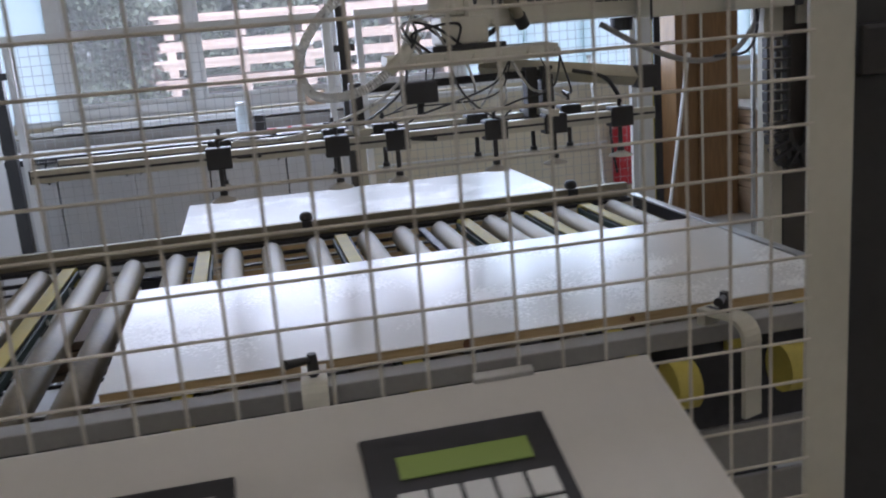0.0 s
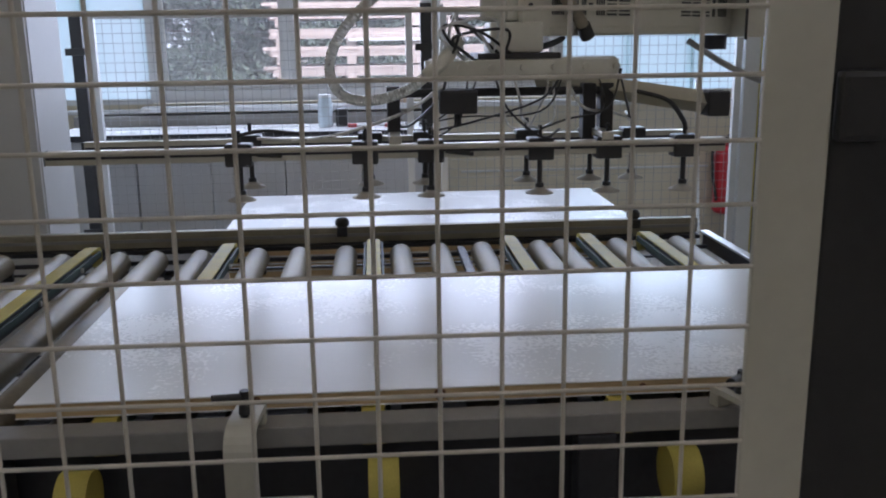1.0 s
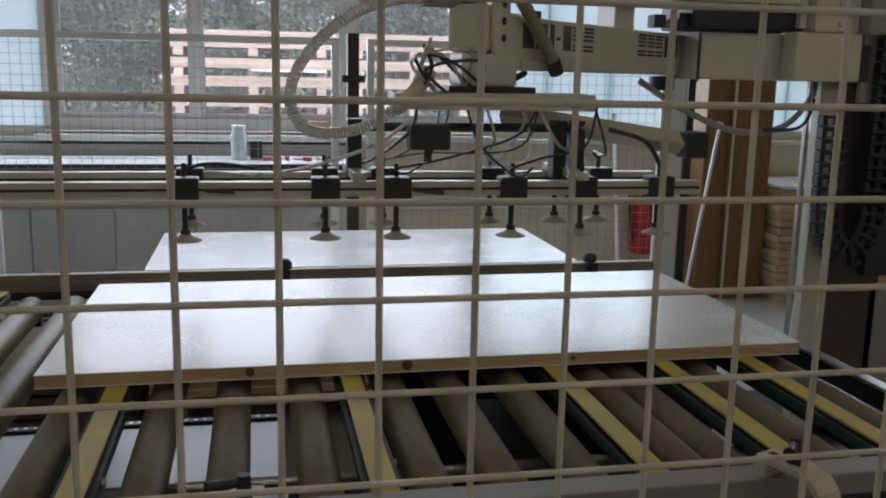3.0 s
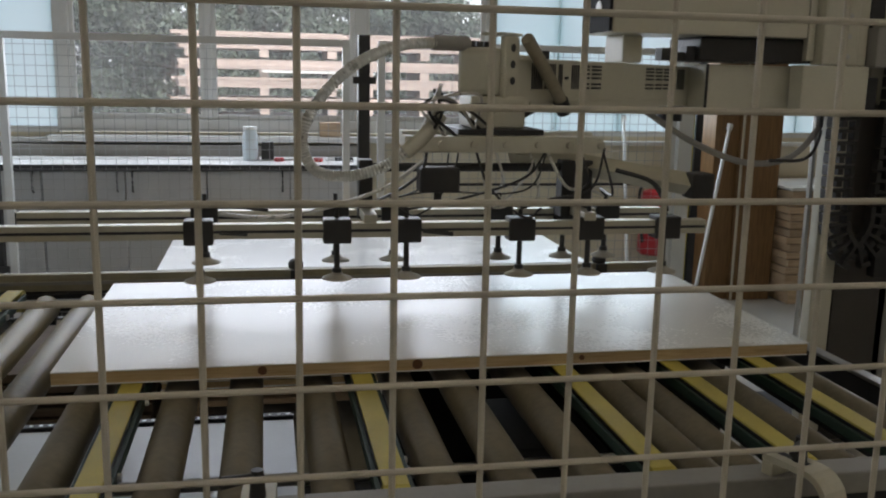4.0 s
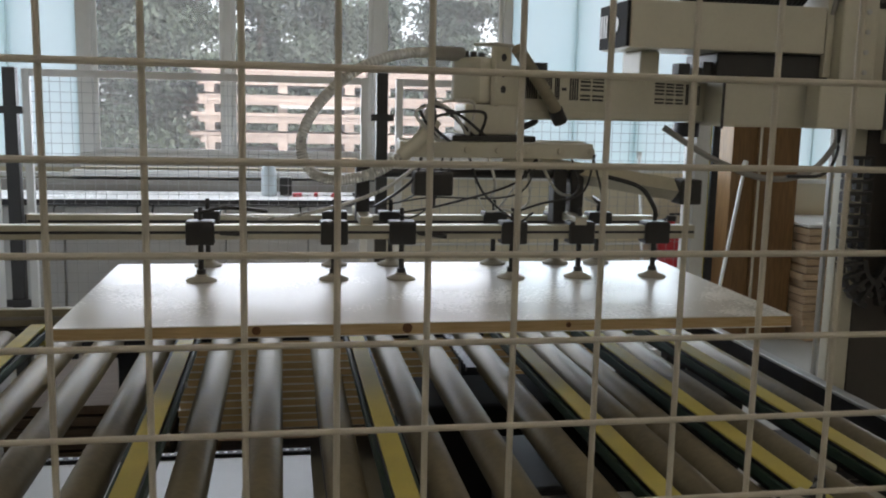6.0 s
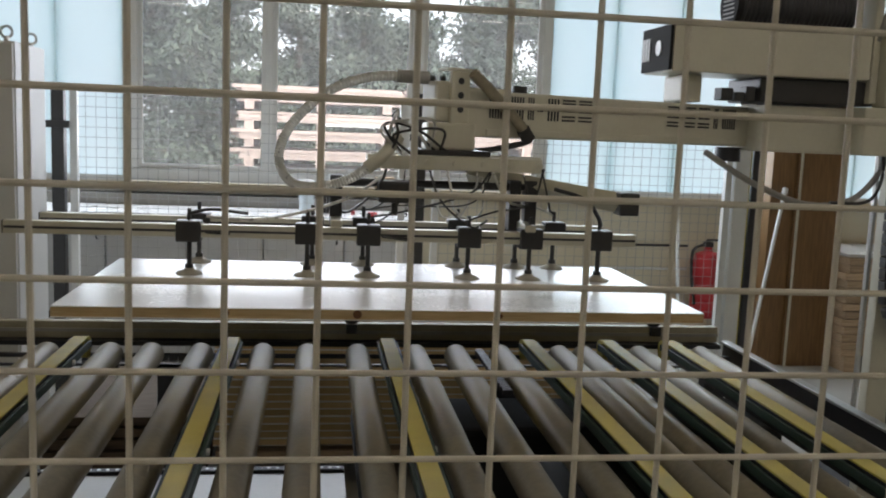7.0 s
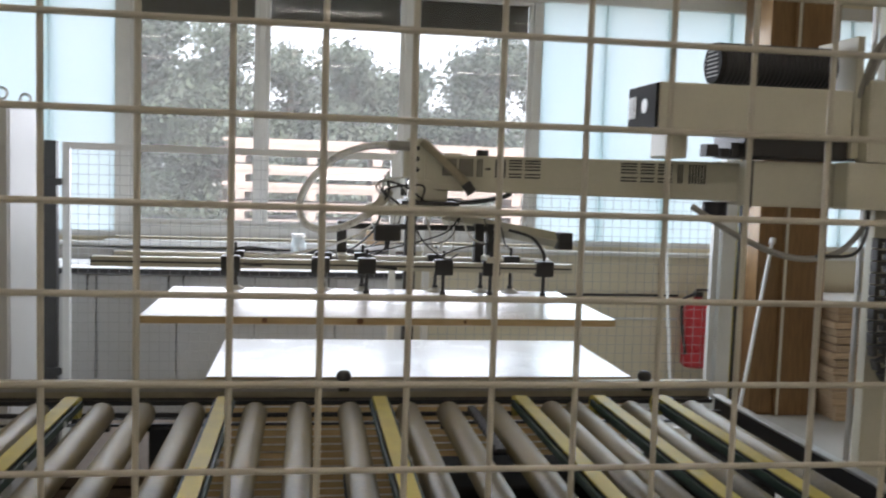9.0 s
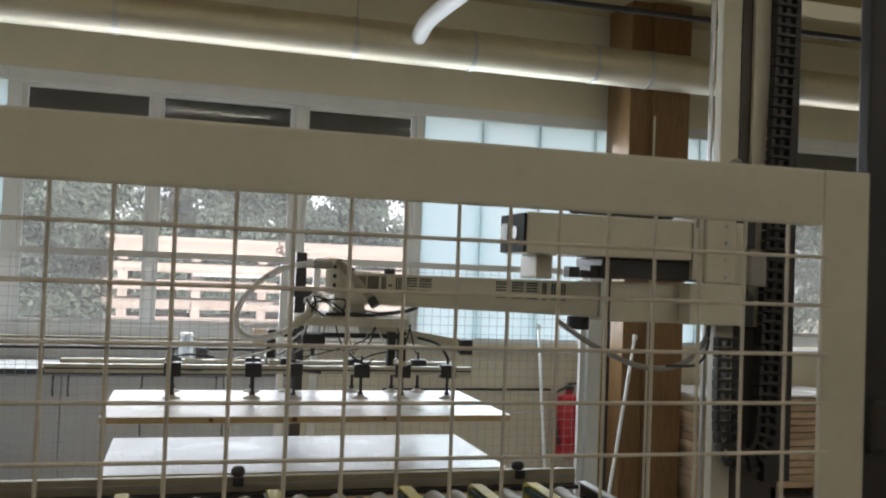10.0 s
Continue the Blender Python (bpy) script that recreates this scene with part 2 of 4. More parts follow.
def finish(name, bm, mat, smooth=False):
    bmesh.ops.recalc_face_normals(bm, faces=bm.faces)
    me = bpy.data.meshes.new(name)
    bm.to_mesh(me)
    bm.free()
    if smooth:
        for p in me.polygons:
            p.use_smooth = True
        me.set_sharp_from_angle(angle=radians(40))
    me.materials.append(mat)
    return me


def part(name, bm, mat, parent=None, label="", smooth=False, at=None):
    ob = new(name, finish(name, bm, mat, smooth))
    if parent:
        ob.parent = parent
    if at:
        ob.matrix_basis = at
    return tagged(ob, label)


def thing(name, label, category, at=None, group="", kind=""):
    ob = new(name)
    ob.empty_display_size = 0.1
    if at:
        ob.matrix_basis = at
    return tagged(ob, label, category, group, kind)


def B(*a, bevel=0.0):
    return box(bmesh.new(), *a, bevel=bevel)


def solid(name, mat, label, *boxes, bevel=0.0, kind="structure", category=""):
    bm = bmesh.new()
    for b in boxes:
        box(bm, *b, bevel=bevel)
    return tagged(part(name, bm, mat), label, category, kind=kind)

# ---- the hall ----
WY = 6.0
solid("floor", FLOOR, "grey worn concrete workshop floor", (-7, 9, -8, WY + 0.3, -0.12, 0))
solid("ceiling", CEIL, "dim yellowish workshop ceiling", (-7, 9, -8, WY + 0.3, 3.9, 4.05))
solid("wall_north", WALL, "cream plastered wall under and over the windows",
      (-7, 9, WY, WY + 0.3, 0, 1.16), (-7, 9, WY, WY + 0.3, 3.04, 3.9), (-7, -4.6, WY, WY + 0.3, 1.16, 3.04), (4.02, 4.34, WY, WY + 0.3, 1.16, 3.04), (6.2, 9, WY, WY + 0.3, 1.16, 3.04))
solid("wall_west", WALL, "cream plastered side wall", (-7.3, -7, -8, WY + 0.3, 0, 3.9))
solid("wall_east", WALL, "cream plastered side wall", (9, 9.3, -8, WY + 0.3, 0, 3.9))
solid("wall_south", WALL, "cream plastered end wall", (-7, 9, -8.3, -8, 0, 3.9))
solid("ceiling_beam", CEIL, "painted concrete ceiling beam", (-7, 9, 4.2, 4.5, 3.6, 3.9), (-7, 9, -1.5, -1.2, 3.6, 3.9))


def window(name, xs, z0, z1, label, shutter=0.0, side=0.07):
    """A framed window: outer frame, mullions, panes and, above, drawn-up shutters. xs: pane edges in pairs."""
    w = thing(name, label, "window", kind="structure")
    x0, x1 = xs[0][0] - side, xs[-1][1] + 0.07
    bm = bmesh.new()
    box(bm, x0, x1, WY - 0.01, WY + 0.07, z0 - 0.09, z0, 0.008)
    box(bm, x0, x1, WY - 0.01, WY + 0.07, z1, z1 + 0.1, 0.008)
    edges = [x0] + [v for p in xs for v in p] + [x1]
    for a, b in zip(edges[::2], edges[1::2]):
        box(bm, a, b, WY - 0.01, WY + 0.07, z0, z1, 0.008)
    part("window_frame", bm, WHITE_PAINT, w, "white painted window frame")
    part("window_sill", B(x0 - 0.04, x1 + 0.04, WY - 0.16, WY - 0.012, z0 - 0.15, z0 - 0.11, bevel=0.006), WHITE_PAINT, w, "pale window sill")
    for a, b in xs:
        bm = bmesh.new()
        for q in ((a, a + 0.03, z0, z1), (b - 0.03, b, z0, z1), (a + 0.03, b - 0.03, z0, z0 + 0.03), (a + 0.03, b - 0.03, z1 - 0.03, z1)):
            box(bm, q[0], q[1], WY + 0.012, WY + 0.05, q[2], q[3], 0.004)
        part("sash", bm, WHITE_PAINT, w)
        p = part("pane", B(a + 0.03, b - 0.03, WY + 0.03, WY + 0.036, z0 + 0.03, z1 - 0.03), GLASS, w)
        p.visible_shadow = False
        if shutter:
            part("shutter", B(a + 0.03, b - 0.03, WY + 0.055, WY + 0.068, z1 - shutter, z1 - 0.002), SHUTTER, w, "dark drawn-up shutter")
    return w


window("window_1", [(-1.84, -0.975), (-0.925, 0.05), (0.13, 0.995)], 1.26, 2.94, "white three-pane window with dark shutters drawn up", 0.24, 0.10)
window("window_2", [(4.42, 5.2), (5.3, 6.05)], 1.27, 2.94, "white two-pane window beside the timber stack", 0.33)


def profiled(name, x0, x1, label):
    w = thing(name, label, "glazing", kind="structure")
    bm = bmesh.new()
    for z in ((1.16, 1.2), (2.95, 3.04)):
        box(bm, x0, x1, WY, WY + 0.07, *z)
    part("window_frame", bm, WHITE_PAINT, w)
    n = round((x1 - x0) / 0.47)
    for i in range(n):
        a, b = x0 + (x1 - x0) * i / n, x0 + (x1 - x0) * (i + 1) / n
        bm = B(a + 0.004, b - 0.004, WY + 0.03, WY + 0.037, 1.2, 2.95)
        box(bm, a + 0.004, a + 0.011, WY + 0.038, WY + 0.09, 1.2, 2.95)
        box(bm, b - 0.011, b - 0.004, WY + 0.038, WY + 0.09, 1.2, 2.95)
        part("glass_channel", bm, PROFILED, w)
    part("window_sill", B(x0, x1, WY - 0.1, WY - 0.002, 1.10, 1.13, bevel=0.005), WHITE_PAINT, w)


profiled("window_3", 1.065, 4.02, "pale blue translucent channel-glass panels")
profiled("window_4", -4.6, -1.94, "pale blue translucent channel-glass panels")

# ceiling services
duct = thing("ventilation_duct", "shiny spiral metal air duct under the ceiling", "duct")
bm = bmesh.new()
pipe(bm, [(-7 + 0.06 * i, 5.3, 3.31) for i in range(266)], 0.14, 32, 1, 0.003)
part("duct_tube", bm, DUCT, duct, smooth=True)
for x in (-1.2, 0.35, 1.2, 2.15, 2.6, 3.9, 5.2):
    part("clamp_ring", rod(bmesh.new(), (x - 0.015, 5.3, 3.31), (x + 0.015, 5.3, 3.31), 0.146, 32), STEEL, duct, smooth=True)
for x in (-3, 0.37, 3.4):
    part("hanger", rod(bmesh.new(), (x, 5.3, 3.448), (x, 5.3, 3.9), 0.006, 6), STEEL, duct)
branch = thing("branch_pipe", "white plastic pipe running along the ceiling to the duct", "pipe")
part("pipe_tube", pipe(bmesh.new(), [(0.8, 2.0, 3.2), (0.8, 3.6, 3.32), (0.78, 4.8, 3.38), (0.78, 5.19, 3.33)], 0.055, 14, 6), WHITE_PAINT, branch, smooth=True)
thin = thing("ceiling_pipe", "thin dark pipe below the ceiling", "pipe")
part("pipe_tube", rod(bmesh.new(), (-7, 4.9, 3.62), (9, 4.9, 3.62), 0.022, 10), DARK, thin, smooth=True)


def batten(x, y):
    lamp = thing("ceiling_light", "white fluorescent batten lamp on the ceiling", "lamp", pose(x, y, 3.72), "ceiling lamps")
    part("housing", B(-0.75, 0.75, -0.09, 0.09, 0.03, 0.1, bevel=0.01), WHITE_PAINT, lamp)
    for dy in (-0.04, 0.04):
        part("tube", rod(bmesh.new(), (-0.72, dy, 0.0), (0.72, dy, 0.0), 0.014, 10), TUBE_GLOW, lamp, smooth=True)
    for dx in (-0.5, 0.5):
        part("hanger", rod(bmesh.new(), (dx, 0, 0.1), (dx, 0, 0.18), 0.005, 6), STEEL, lamp)
    return lamp


for lx in (-3.6, -0.4, 2.8, 6.0):
    for ly in (-5.2, -2.4, 0.6):
        batten(lx, ly)
for lx in (-2.0, 2.6):
    area("lamp_row_light", lx, -2.2, 3.66, 3.0, 6.0, 6, (lx, -2.2, 0), (1.0, 0.93, 0.8))

# brown column and things beside the wall
col = thing("building_column", "orange-brown wooden-clad column reaching the ceiling", "column", kind="structure")
part("core", B(2.58, 3.085, 5.5, 5.9, 0, 3.9, bevel=0.006), COLUMN_WOOD, col)
part("cladding_board", B(2.76, 3.085, 5.47, 5.496, 0, 3.9, bevel=0.003), COLUMN_WOOD, col)
part("cable_duct", B(2.768, 2.782, 5.452, 5.468, 0, 3.0, bevel=0.002), CREAM, col, "white cable duct")
part("switch", B(3.087, 3.135, 5.55, 5.62, 1.01, 1.13, bevel=0.008), RED, col, "small red switch box")


def timber_stack(x0, y0, z0, layers, w, d):
    s = thing("board_stack", "stack of raw brown boards with a white top sheet", "timber", pose(x0, y0, 0))
    for x in (0.1, w / 2, w - 0.1):
        part("bearer", B(x - 0.06, x + 0.06, 0, d, 0, z0, bevel=0.005), TIMBER, s)
    h = 0.055
    for i in range(layers):
        o = random.uniform(-0.02, 0.02)
        part("board", B(o, w + o, random.uniform(-0.015, 0.015), d, z0 + i * h, z0 + i * h + h - 0.007, bevel=0.003), TIMBER, s)
    part("top_sheet", B(0, w, 0, d, z0 + layers * h, z0 + layers * h + 0.02, bevel=0.002), WHITE, s, "white top sheet")
    return s


timber_stack(3.1, 5.3, 0.115, 13, 1.47, 0.66)

ext = thing("fire_extinguisher", "red fire extinguisher with black hose on the wall", "extinguisher", pose(2.31, 5.86, 0.28))
part("cylinder", lathe(bmesh.new(), [(0.09, 0), (0.11, 0.02), (0.11, 0.42), (0.09, 0.48), (0.035, 0.50), (0.03, 0.53)], 20), RED, ext, "red cylinder", True)
part("valve", B(-0.03, 0.03, -0.03, 0.03, 0.53, 0.57, bevel=0.006), BLACK, ext)
part("handle", B(-0.015, 0.10, -0.012, 0.012, 0.575, 0.59, bevel=0.004), BLACK, ext)
part("hose", pipe(bmesh.new(), [(-0.03, 0, 0.55), (-0.13, -0.03, 0.5), (-0.135, -0.05, 0.3), (-0.1, -0.05, 0.1)], 0.011, 8), BLACK, ext, "black hose", True)
part("bracket", B(-0.06, 0.06, 0.108, 0.139, 0.2, 0.26, bevel=0.004), DARK, ext)


def stick(name, a, b, r, mat, label):
    s = thing(name, label, "tool")
    part("shaft", rod(bmesh.new(), a, b, r, 10), mat, s, smooth=True)
    part("end_cap", rod(bmesh.new(), b, tuple(q + (q - p) * 0.03 for p, q in zip(a, b)), r * 1.6, 10), mat, s, smooth=True)


stick("leaning_pole", (1.93, 5.35, 0.0), (2.06, 5.94, 1.28), 0.013, WHITE_PAINT, "thin white pole leaning on the wall")
stick("broom_stick", (2.28, 5.1, 0.0), (2.66, 5.46, 1.25), 0.013, WHITE_PAINT, "pale broom stick leaning on the column")
conduit = thing("wall_conduit", "dark cable conduit along the wall", "cable")
part("conduit_tube", rod(bmesh.new(), (0.8, WY - 0.02, 0.80), (2.2, WY - 0.02, 0.80), 0.009, 8), DARK, conduit, smooth=True)
conduit2 = thing("wall_pipe", "thin pale pipe along the wall", "pipe")
part("pipe_tube", rod(bmesh.new(), (0.3, WY - 0.02, 0.62), (2.2, WY - 0.02, 0.62), 0.009, 8), WHITE_PAINT, conduit2, smooth=True)

# bench along the window
BX = [(-2.42, -1.91), (-1.905, -0.94), (-0.935, -0.425), (-0.42, 0.06)]
for i, (a, b) in enumerate(BX):
    c = thing("bench_cupboard", "pale grey laminate base cupboard under the bench", "cupboard", group="bench cupboards")
    part("body", B(a, b, 5.335, 5.97, 0.08, 0.98, bevel=0.003), CUPBOARD, c)
    part("plinth", B(a + 0.01, b - 0.01, 5.38, 5.9, 0.0, 0.078), DARK, c)
    doors = [(a, (a + b) / 2), ((a + b) / 2, b)] if b - a > 0.7 else [(a, b)]
    for k, (p, q) in enumerate(doors):
        d = part("door", B(p + 0.003, q - 0.003, 5.312, 5.332, 0.1, 0.965, bevel=0.003), CUPBOARD, c)
        hx = (q - 0.045 if k == 0 else p + 0.045)
        bm = bmesh.new()
        pipe(bm, [(hx, 5.312, 0.84), (hx, 5.285, 0.855), (hx, 5.282, 0.91), (hx, 5.285, 0.965 - 0.01), (hx, 5.312, 0.965)], 0.006, 8, 4)
        part("handle", bm, DARK, d, "dark bow handle", True)
top = thing("worktop", "white laminate worktop below the window", "worktop")
part("slab", B(-2.45, 0.08, 5.28, 5.84, 0.984, 1.015, bevel=0.004), WHITE, top)
part("front_edge", B(-2.45, 0.08, 5.268, 5.278, 0.975, 1.012, bevel=0.003), DARK, top, "dark front edge")
upst = thing("bench_upstand", "grey sheet-metal channel behind the worktop", "trim", kind="structure")
part("channel", B(-2.45, 0.08, 5.845, 5.99, 0.98, 1.09, bevel=0.004), GREYPAINT, upst)
jar = thing("plastic_jar", "clear plastic jar on the bench", "jar", pose(-0.67, 5.55, 1.015))
part("body", lathe(bmesh.new(), [(0.045, 0), (0.05, 0.01), (0.05, 0.16), (0.04, 0.19), (0.04, 0.2)], 18), material("cloudy_plastic", (0.60, 0.68, 0.72), 0.25, vary=0.05), jar, smooth=True)
part("lid", rod(bmesh.new(), (0, 0, 0.2), (0, 0, 0.22), 0.045, 18), WHITE_PAINT, jar, smooth=True)
bx = thing("small_black_box", "small black box on the bench", "box", pose(-0.56, 5.6, 1.015))
part("case", B(-0.04, 0.04, -0.05, 0.05, 0, 0.12, bevel=0.006), BLACK, bx)
bx = thing("cardboard_box", "small brown cardboard box on the sill", "box", pose(-0.13, 5.9, 1.15))
part("carton", B(-0.07, 0.07, -0.05, 0.05, 0, 0.10, bevel=0.004), TIMBER, bx)
for i, (x, y, c) in enumerate(((-0.46, 5.5, RED), (-0.36, 5.55, RED), (-0.26, 5.48, RED), (-0.12, 5.52, BLACK), (-0.02, 5.46, DARK))):
    tl = thing("hand_tool", "red handled tool lying on the bench" if c is RED else "dark hand tool lying on the bench", "tool", pose(x, y, 1.015, 0, 0, 25 + 60 * i))
    part("grip", B(-0.06, 0.0, -0.014, 0.014, 0, 0.025, bevel=0.006), c, tl)
    part("blade", B(0.001, 0.07, -0.007, 0.007, 0.004, 0.014, bevel=0.002), STEEL, tl)

# electrical cabinet
cb = thing("control_cabinet", "tall pale grey electrical cabinet with lifting eyes", "cabinet", pose(-2.5, 3.6, 0))
CABG = material("cabinet_grey", (0.60, 0.60, 0.58), 0.5, vary=0.04, scale=4)
part("body", B(0, 0.605, 0.02, 0.45, 0.1, 1.905, bevel=0.006), CABG, cb)
part("plinth", B(0.01, 0.595, 0.03, 0.44, 0, 0.098), DARK, cb)
part("door", B(0.005, 0.60, 0.0, 0.018, 0.11, 1.895, bevel=0.004), CABG, cb)
for x, y in ((0.05, 0.06), (0.05, 0.4), (0.56, 0.06), (0.56, 0.4)):
    bm = bmesh.new()
    pipe(bm, [(x + 0.024 * math.cos(a), y, 1.945 + 0.024 * math.sin(a)) for a in [i * math.pi / 8 for i in range(17)]], 0.006, 8, 1)
    rod(bm, (x, y, 1.903), (x, y, 1.925), 0.012, 8)
    part("lifting_eye", bm, STEEL, cb, "steel lifting eye", True)


# ---- fences ----
def mesh_panel(parent, x0, x1, z0, z1, y, pitch, r, xoff=0.0, zoff=0.0, horizontal_front=True, zpitch=0.055, mat=None):
    s = -1 if horizontal_front else 1
    v = finish("wire", rod(bmesh.new(), (0, 0, z0), (0, 0, z1), r, 8), mat or CREAM_DIM, True)
    h = finish("wire", rod(bmesh.new(), (x0, 0, 0), (x1, 0, 0), r, 8), mat or CREAM_DIM, True)
    k = math.ceil((x0 - xoff) / pitch)
    while xoff + k * pitch < x1:
        o = new("wire", v)
        o.parent, o.location = parent, (xoff + k * pitch, y - s * r, 0)
        k += 1
    k = math.ceil((z0 - zoff) / zpitch)
    while zoff + k * zpitch < z1:
        o = new("wire", h)
        o.parent, o.location = parent, (0, y + s * r, zoff + k * zpitch)
        k += 1


ff = thing("guard_fence", "cream welded-mesh machine guard with square tube frame", "fence", pose(0, 0, 0, 0, 0, -0.63))
part("post", box(B(0.008, 0.07, 0.022, 0.029, 0, 1.834, bevel=0.002), 0.062, 0.07, 0.03, 0.07, 0, 1.834), CREAM, ff)
part("post", B(-2.06, -2.0, -0.03, 0.03, 0, 1.84, bevel=0.004), CREAM, ff)
part("top_rail", B(-1.998, 0.007, 0.022, 0.029, 1.768, 1.834, bevel=0.004), CREAM, ff)
part("bottom_rail", B(-1.998, 0.007, 0.022, 0.029, 0.15, 0.21, bevel=0.004), CREAM, ff)
mesh_panel(ff, -1.998, -0.002, 0.2, 1.766, 0.0, 0.055, 0.0021, 0.0, 1.4024, True, 0.0547)

dp = thing("dark_guard_door", "dark sheet-metal guard door with a black hinge", "door")
part("sheet", B(0.075, 0.235, 0.03, 0.05, 0.05, 2.3, bevel=0.003), BLACK, dp)
part("hinge", B(0.074, 0.118, 0.012, 0.029, 1.506, 1.568, bevel=0.006), BLACK, dp, "black hinge block")
part("stile", B(0.237, 0.30, 0.02, 0.08, 0.0, 2.3, bevel=0.004), GREYPAINT, dp)

rf = thing("rear_fence", "grey-framed welded-mesh fence behind the machine", "fence", pose(0, 4.7, 0))
for x0, x1 in ((-1.95, -0.1), (0.06, 1.89)):
    for q in ((x0, x0 + 0.04, 0.1, 1.77), (x1 - 0.04, x1, 0.1, 1.77), (x0 + 0.041, x1 - 0.041, 1.73, 1.77), (x0 + 0.041, x1 - 0.041, 0.1, 0.14)):
        part("frame_bar", B(q[0], q[1], -0.02, 0.02, q[2], q[3], bevel=0.003), WHITE_PAINT, rf)
    mesh_panel(rf, x0 + 0.041, x1 - 0.041, 0.14, 1.73, 0.0, 0.055, 0.0013, 0.0, 0.0, mat=WIRE)
for x, zt in ((-2.01, 1.775), (-0.02, 1.80)):
    pst = part("post", B(x - 0.033, x + 0.033, -0.033, 0.033, 0, zt, bevel=0.004), BLACK, rf, "black fence post")
    for z in (1.55, 0.5):
        part("clip", B(x - 0.065, x + 0.065, -0.045, -0.034, z - 0.02, z + 0.02, bevel=0.003), BLACK, pst)
part("end_post", B(1.90, 1.992, -0.04, 0.04, 0, 2.3, bevel=0.004), WHITE_PAINT, rf, "white end post")
part("end_strip", B(2.03, 2.075, 0.0, 0.05, 0, 2.3, bevel=0.004), DARK, rf, "dark door edge")
part("yellow_strip", B(2.0, 2.018, 0.0, 0.04, 0, 2.3, bevel=0.003), YELLOW, rf, "yellow strip")

# ---- roller conveyor ----
RZ = 0.866
cv = thing("roller_conveyor", "roller conveyor with yellow cross belts and grey steel frame", "conveyor")
ROLLX = [-2.55, -2.33, -2.12, -1.92, -1.71, -1.495, -1.29, -1.155, -0.99, -0.78, -0.626, -0.452, -0.246, -0.1, 0.062, 0.28, 0.37, 0.582, 0.82]
BELTX = [-1.385, -0.884, -0.348, 0.163, 0.458, 0.695]
bm = bmesh.new()
lathe(bm, [(0.009, 1.0), (0.009, 1.03), (0.038, 1.032), (0.042, 1.04), (0.042, 2.60), (0.038, 2.608), (0.012, 2.61), (0.012, 2.636)], 20)
bmesh.ops.rotate(bm, cent=(0, 0, 0), matrix=Matrix.Rotation(radians(-90), 3, "X"), verts=bm.verts)
roll_mesh = finish("roller", bm, ROLLER, True)
for x in ROLLX:
    o = new("roller", roll_mesh)
    o.parent, o.location = cv, (x, 0, RZ - 0.064)
    part("bearing_block", B(x - 0.022, x + 0.022, 2.612, 2.634, RZ - 0.13, RZ - 0.048, bevel=0.004), DARK, cv, "dark bearing block")
belt = B(-0.024, 0.024, 0.99, 2.60, RZ - 0.008, RZ - 0.002, bevel=0.002)
for y in (0.99, 2.60):
    rod(belt, (-0.024, y, RZ - 0.04), (0.024, y, RZ - 0.04), 0.037, 16)
guide = B(0.026, 0.036, 1.0, 2.59, RZ - 0.038, RZ - 0.014, bevel=0.002)
box(guide, -0.036, -0.026, 1.0, 2.59, RZ - 0.038, RZ - 0.014, 0.002)
beam = B(-0.018, 0.018, 1.06, 2.53, RZ - 0.06, RZ - 0.011, bevel=0.003)
belt_me, guide_me, beam_me = finish("belt", belt, YELLOW), finish("belt_guide", guide, GREEN), finish("belt_beam", beam, DARK)
bolt_me = finish("guide_bolt", rod(bmesh.new(), (0.036, 0, 0), (0.043, 0, 0), 0.009, 8), STEEL)
BELTS = []
for x in BELTX:
    b = new("cross_belt", belt_me)
    BELTS.append((b, x))
    b.parent, b.location = cv, (x, 0, 0)
    for me in (guide_me, beam_me):
        o = new(me.name, me)
        o.parent = b
    for y in (1.15, 1.55, 1.95, 2.35):
        o = new("guide_bolt", bolt_me)
        o.parent, o.location = b, (0, y, RZ - 0.028)
part("front_beam", B(-2.7, 1.0, 0.92, 0.985, 0.818, 0.862, bevel=0.004), GREYPAINT, cv, "grey front side channel")
part("back_beam", B(-2.7, 0.96, 2.638, 2.655, 0.778, 0.793, bevel=0.003), DARK, cv)
part("back_lip", B(-2.7, 0.96, 2.638, 2.655, 0.748, 0.756, bevel=0.002), DARK, cv)
part("side_rail", B(0.972, 0.985, 0.99, 2.73, 0.765, 0.822, bevel=0.003), DARK, cv, "dark end channel")
part("side_rail_edge", B(0.96, 0.995, 0.99, 2.73, 0.824, 0.834, bevel=0.002), STEEL, cv)
for x in (-2.5, -1.1, 0.1, 0.9):
    for y in (0.94, 2.648):
        part("leg", B(x - 0.04, x + 0.04, y - 0.03, y + 0.03, 0, 0.747 if y > 2 else 0.817, bevel=0.004), DARK, cv)
part("front_skirt", B(-2.6, 0.96, 0.992, 1.0, 0.56, 0.816), DARK, cv, "dark front skirt plate")
for z in (0.12, 0.27, 0.42):
    part("lower_panel", B(-2.6, 0.96, 0.992, 1.004, z, z + 0.135, bevel=0.004), GREYPAINT, cv, "grey lower cover plate")
# added matt black sheet: stands in for the shade below the rollers
part("drip_tray", B(-2.65, 0.9, 1.0, 2.6, 0.10, 0.115), MATT, cv, "dark sheet added for the shade under the rollers")
part("drive_shaft", rod(bmesh.new(), (-2.6, 1.35, 0.72), (0.9, 1.35, 0.72), 0.014, 12), STEEL, cv, smooth=True)
# added matt black block that keeps the gaps between the rollers dark
part("drive_cover", B(-0.2, 0.93, 2.15, 2.5, 0.15, 0.68, bevel=0.02), MATT, cv, "dark block added to darken the space under the rollers")
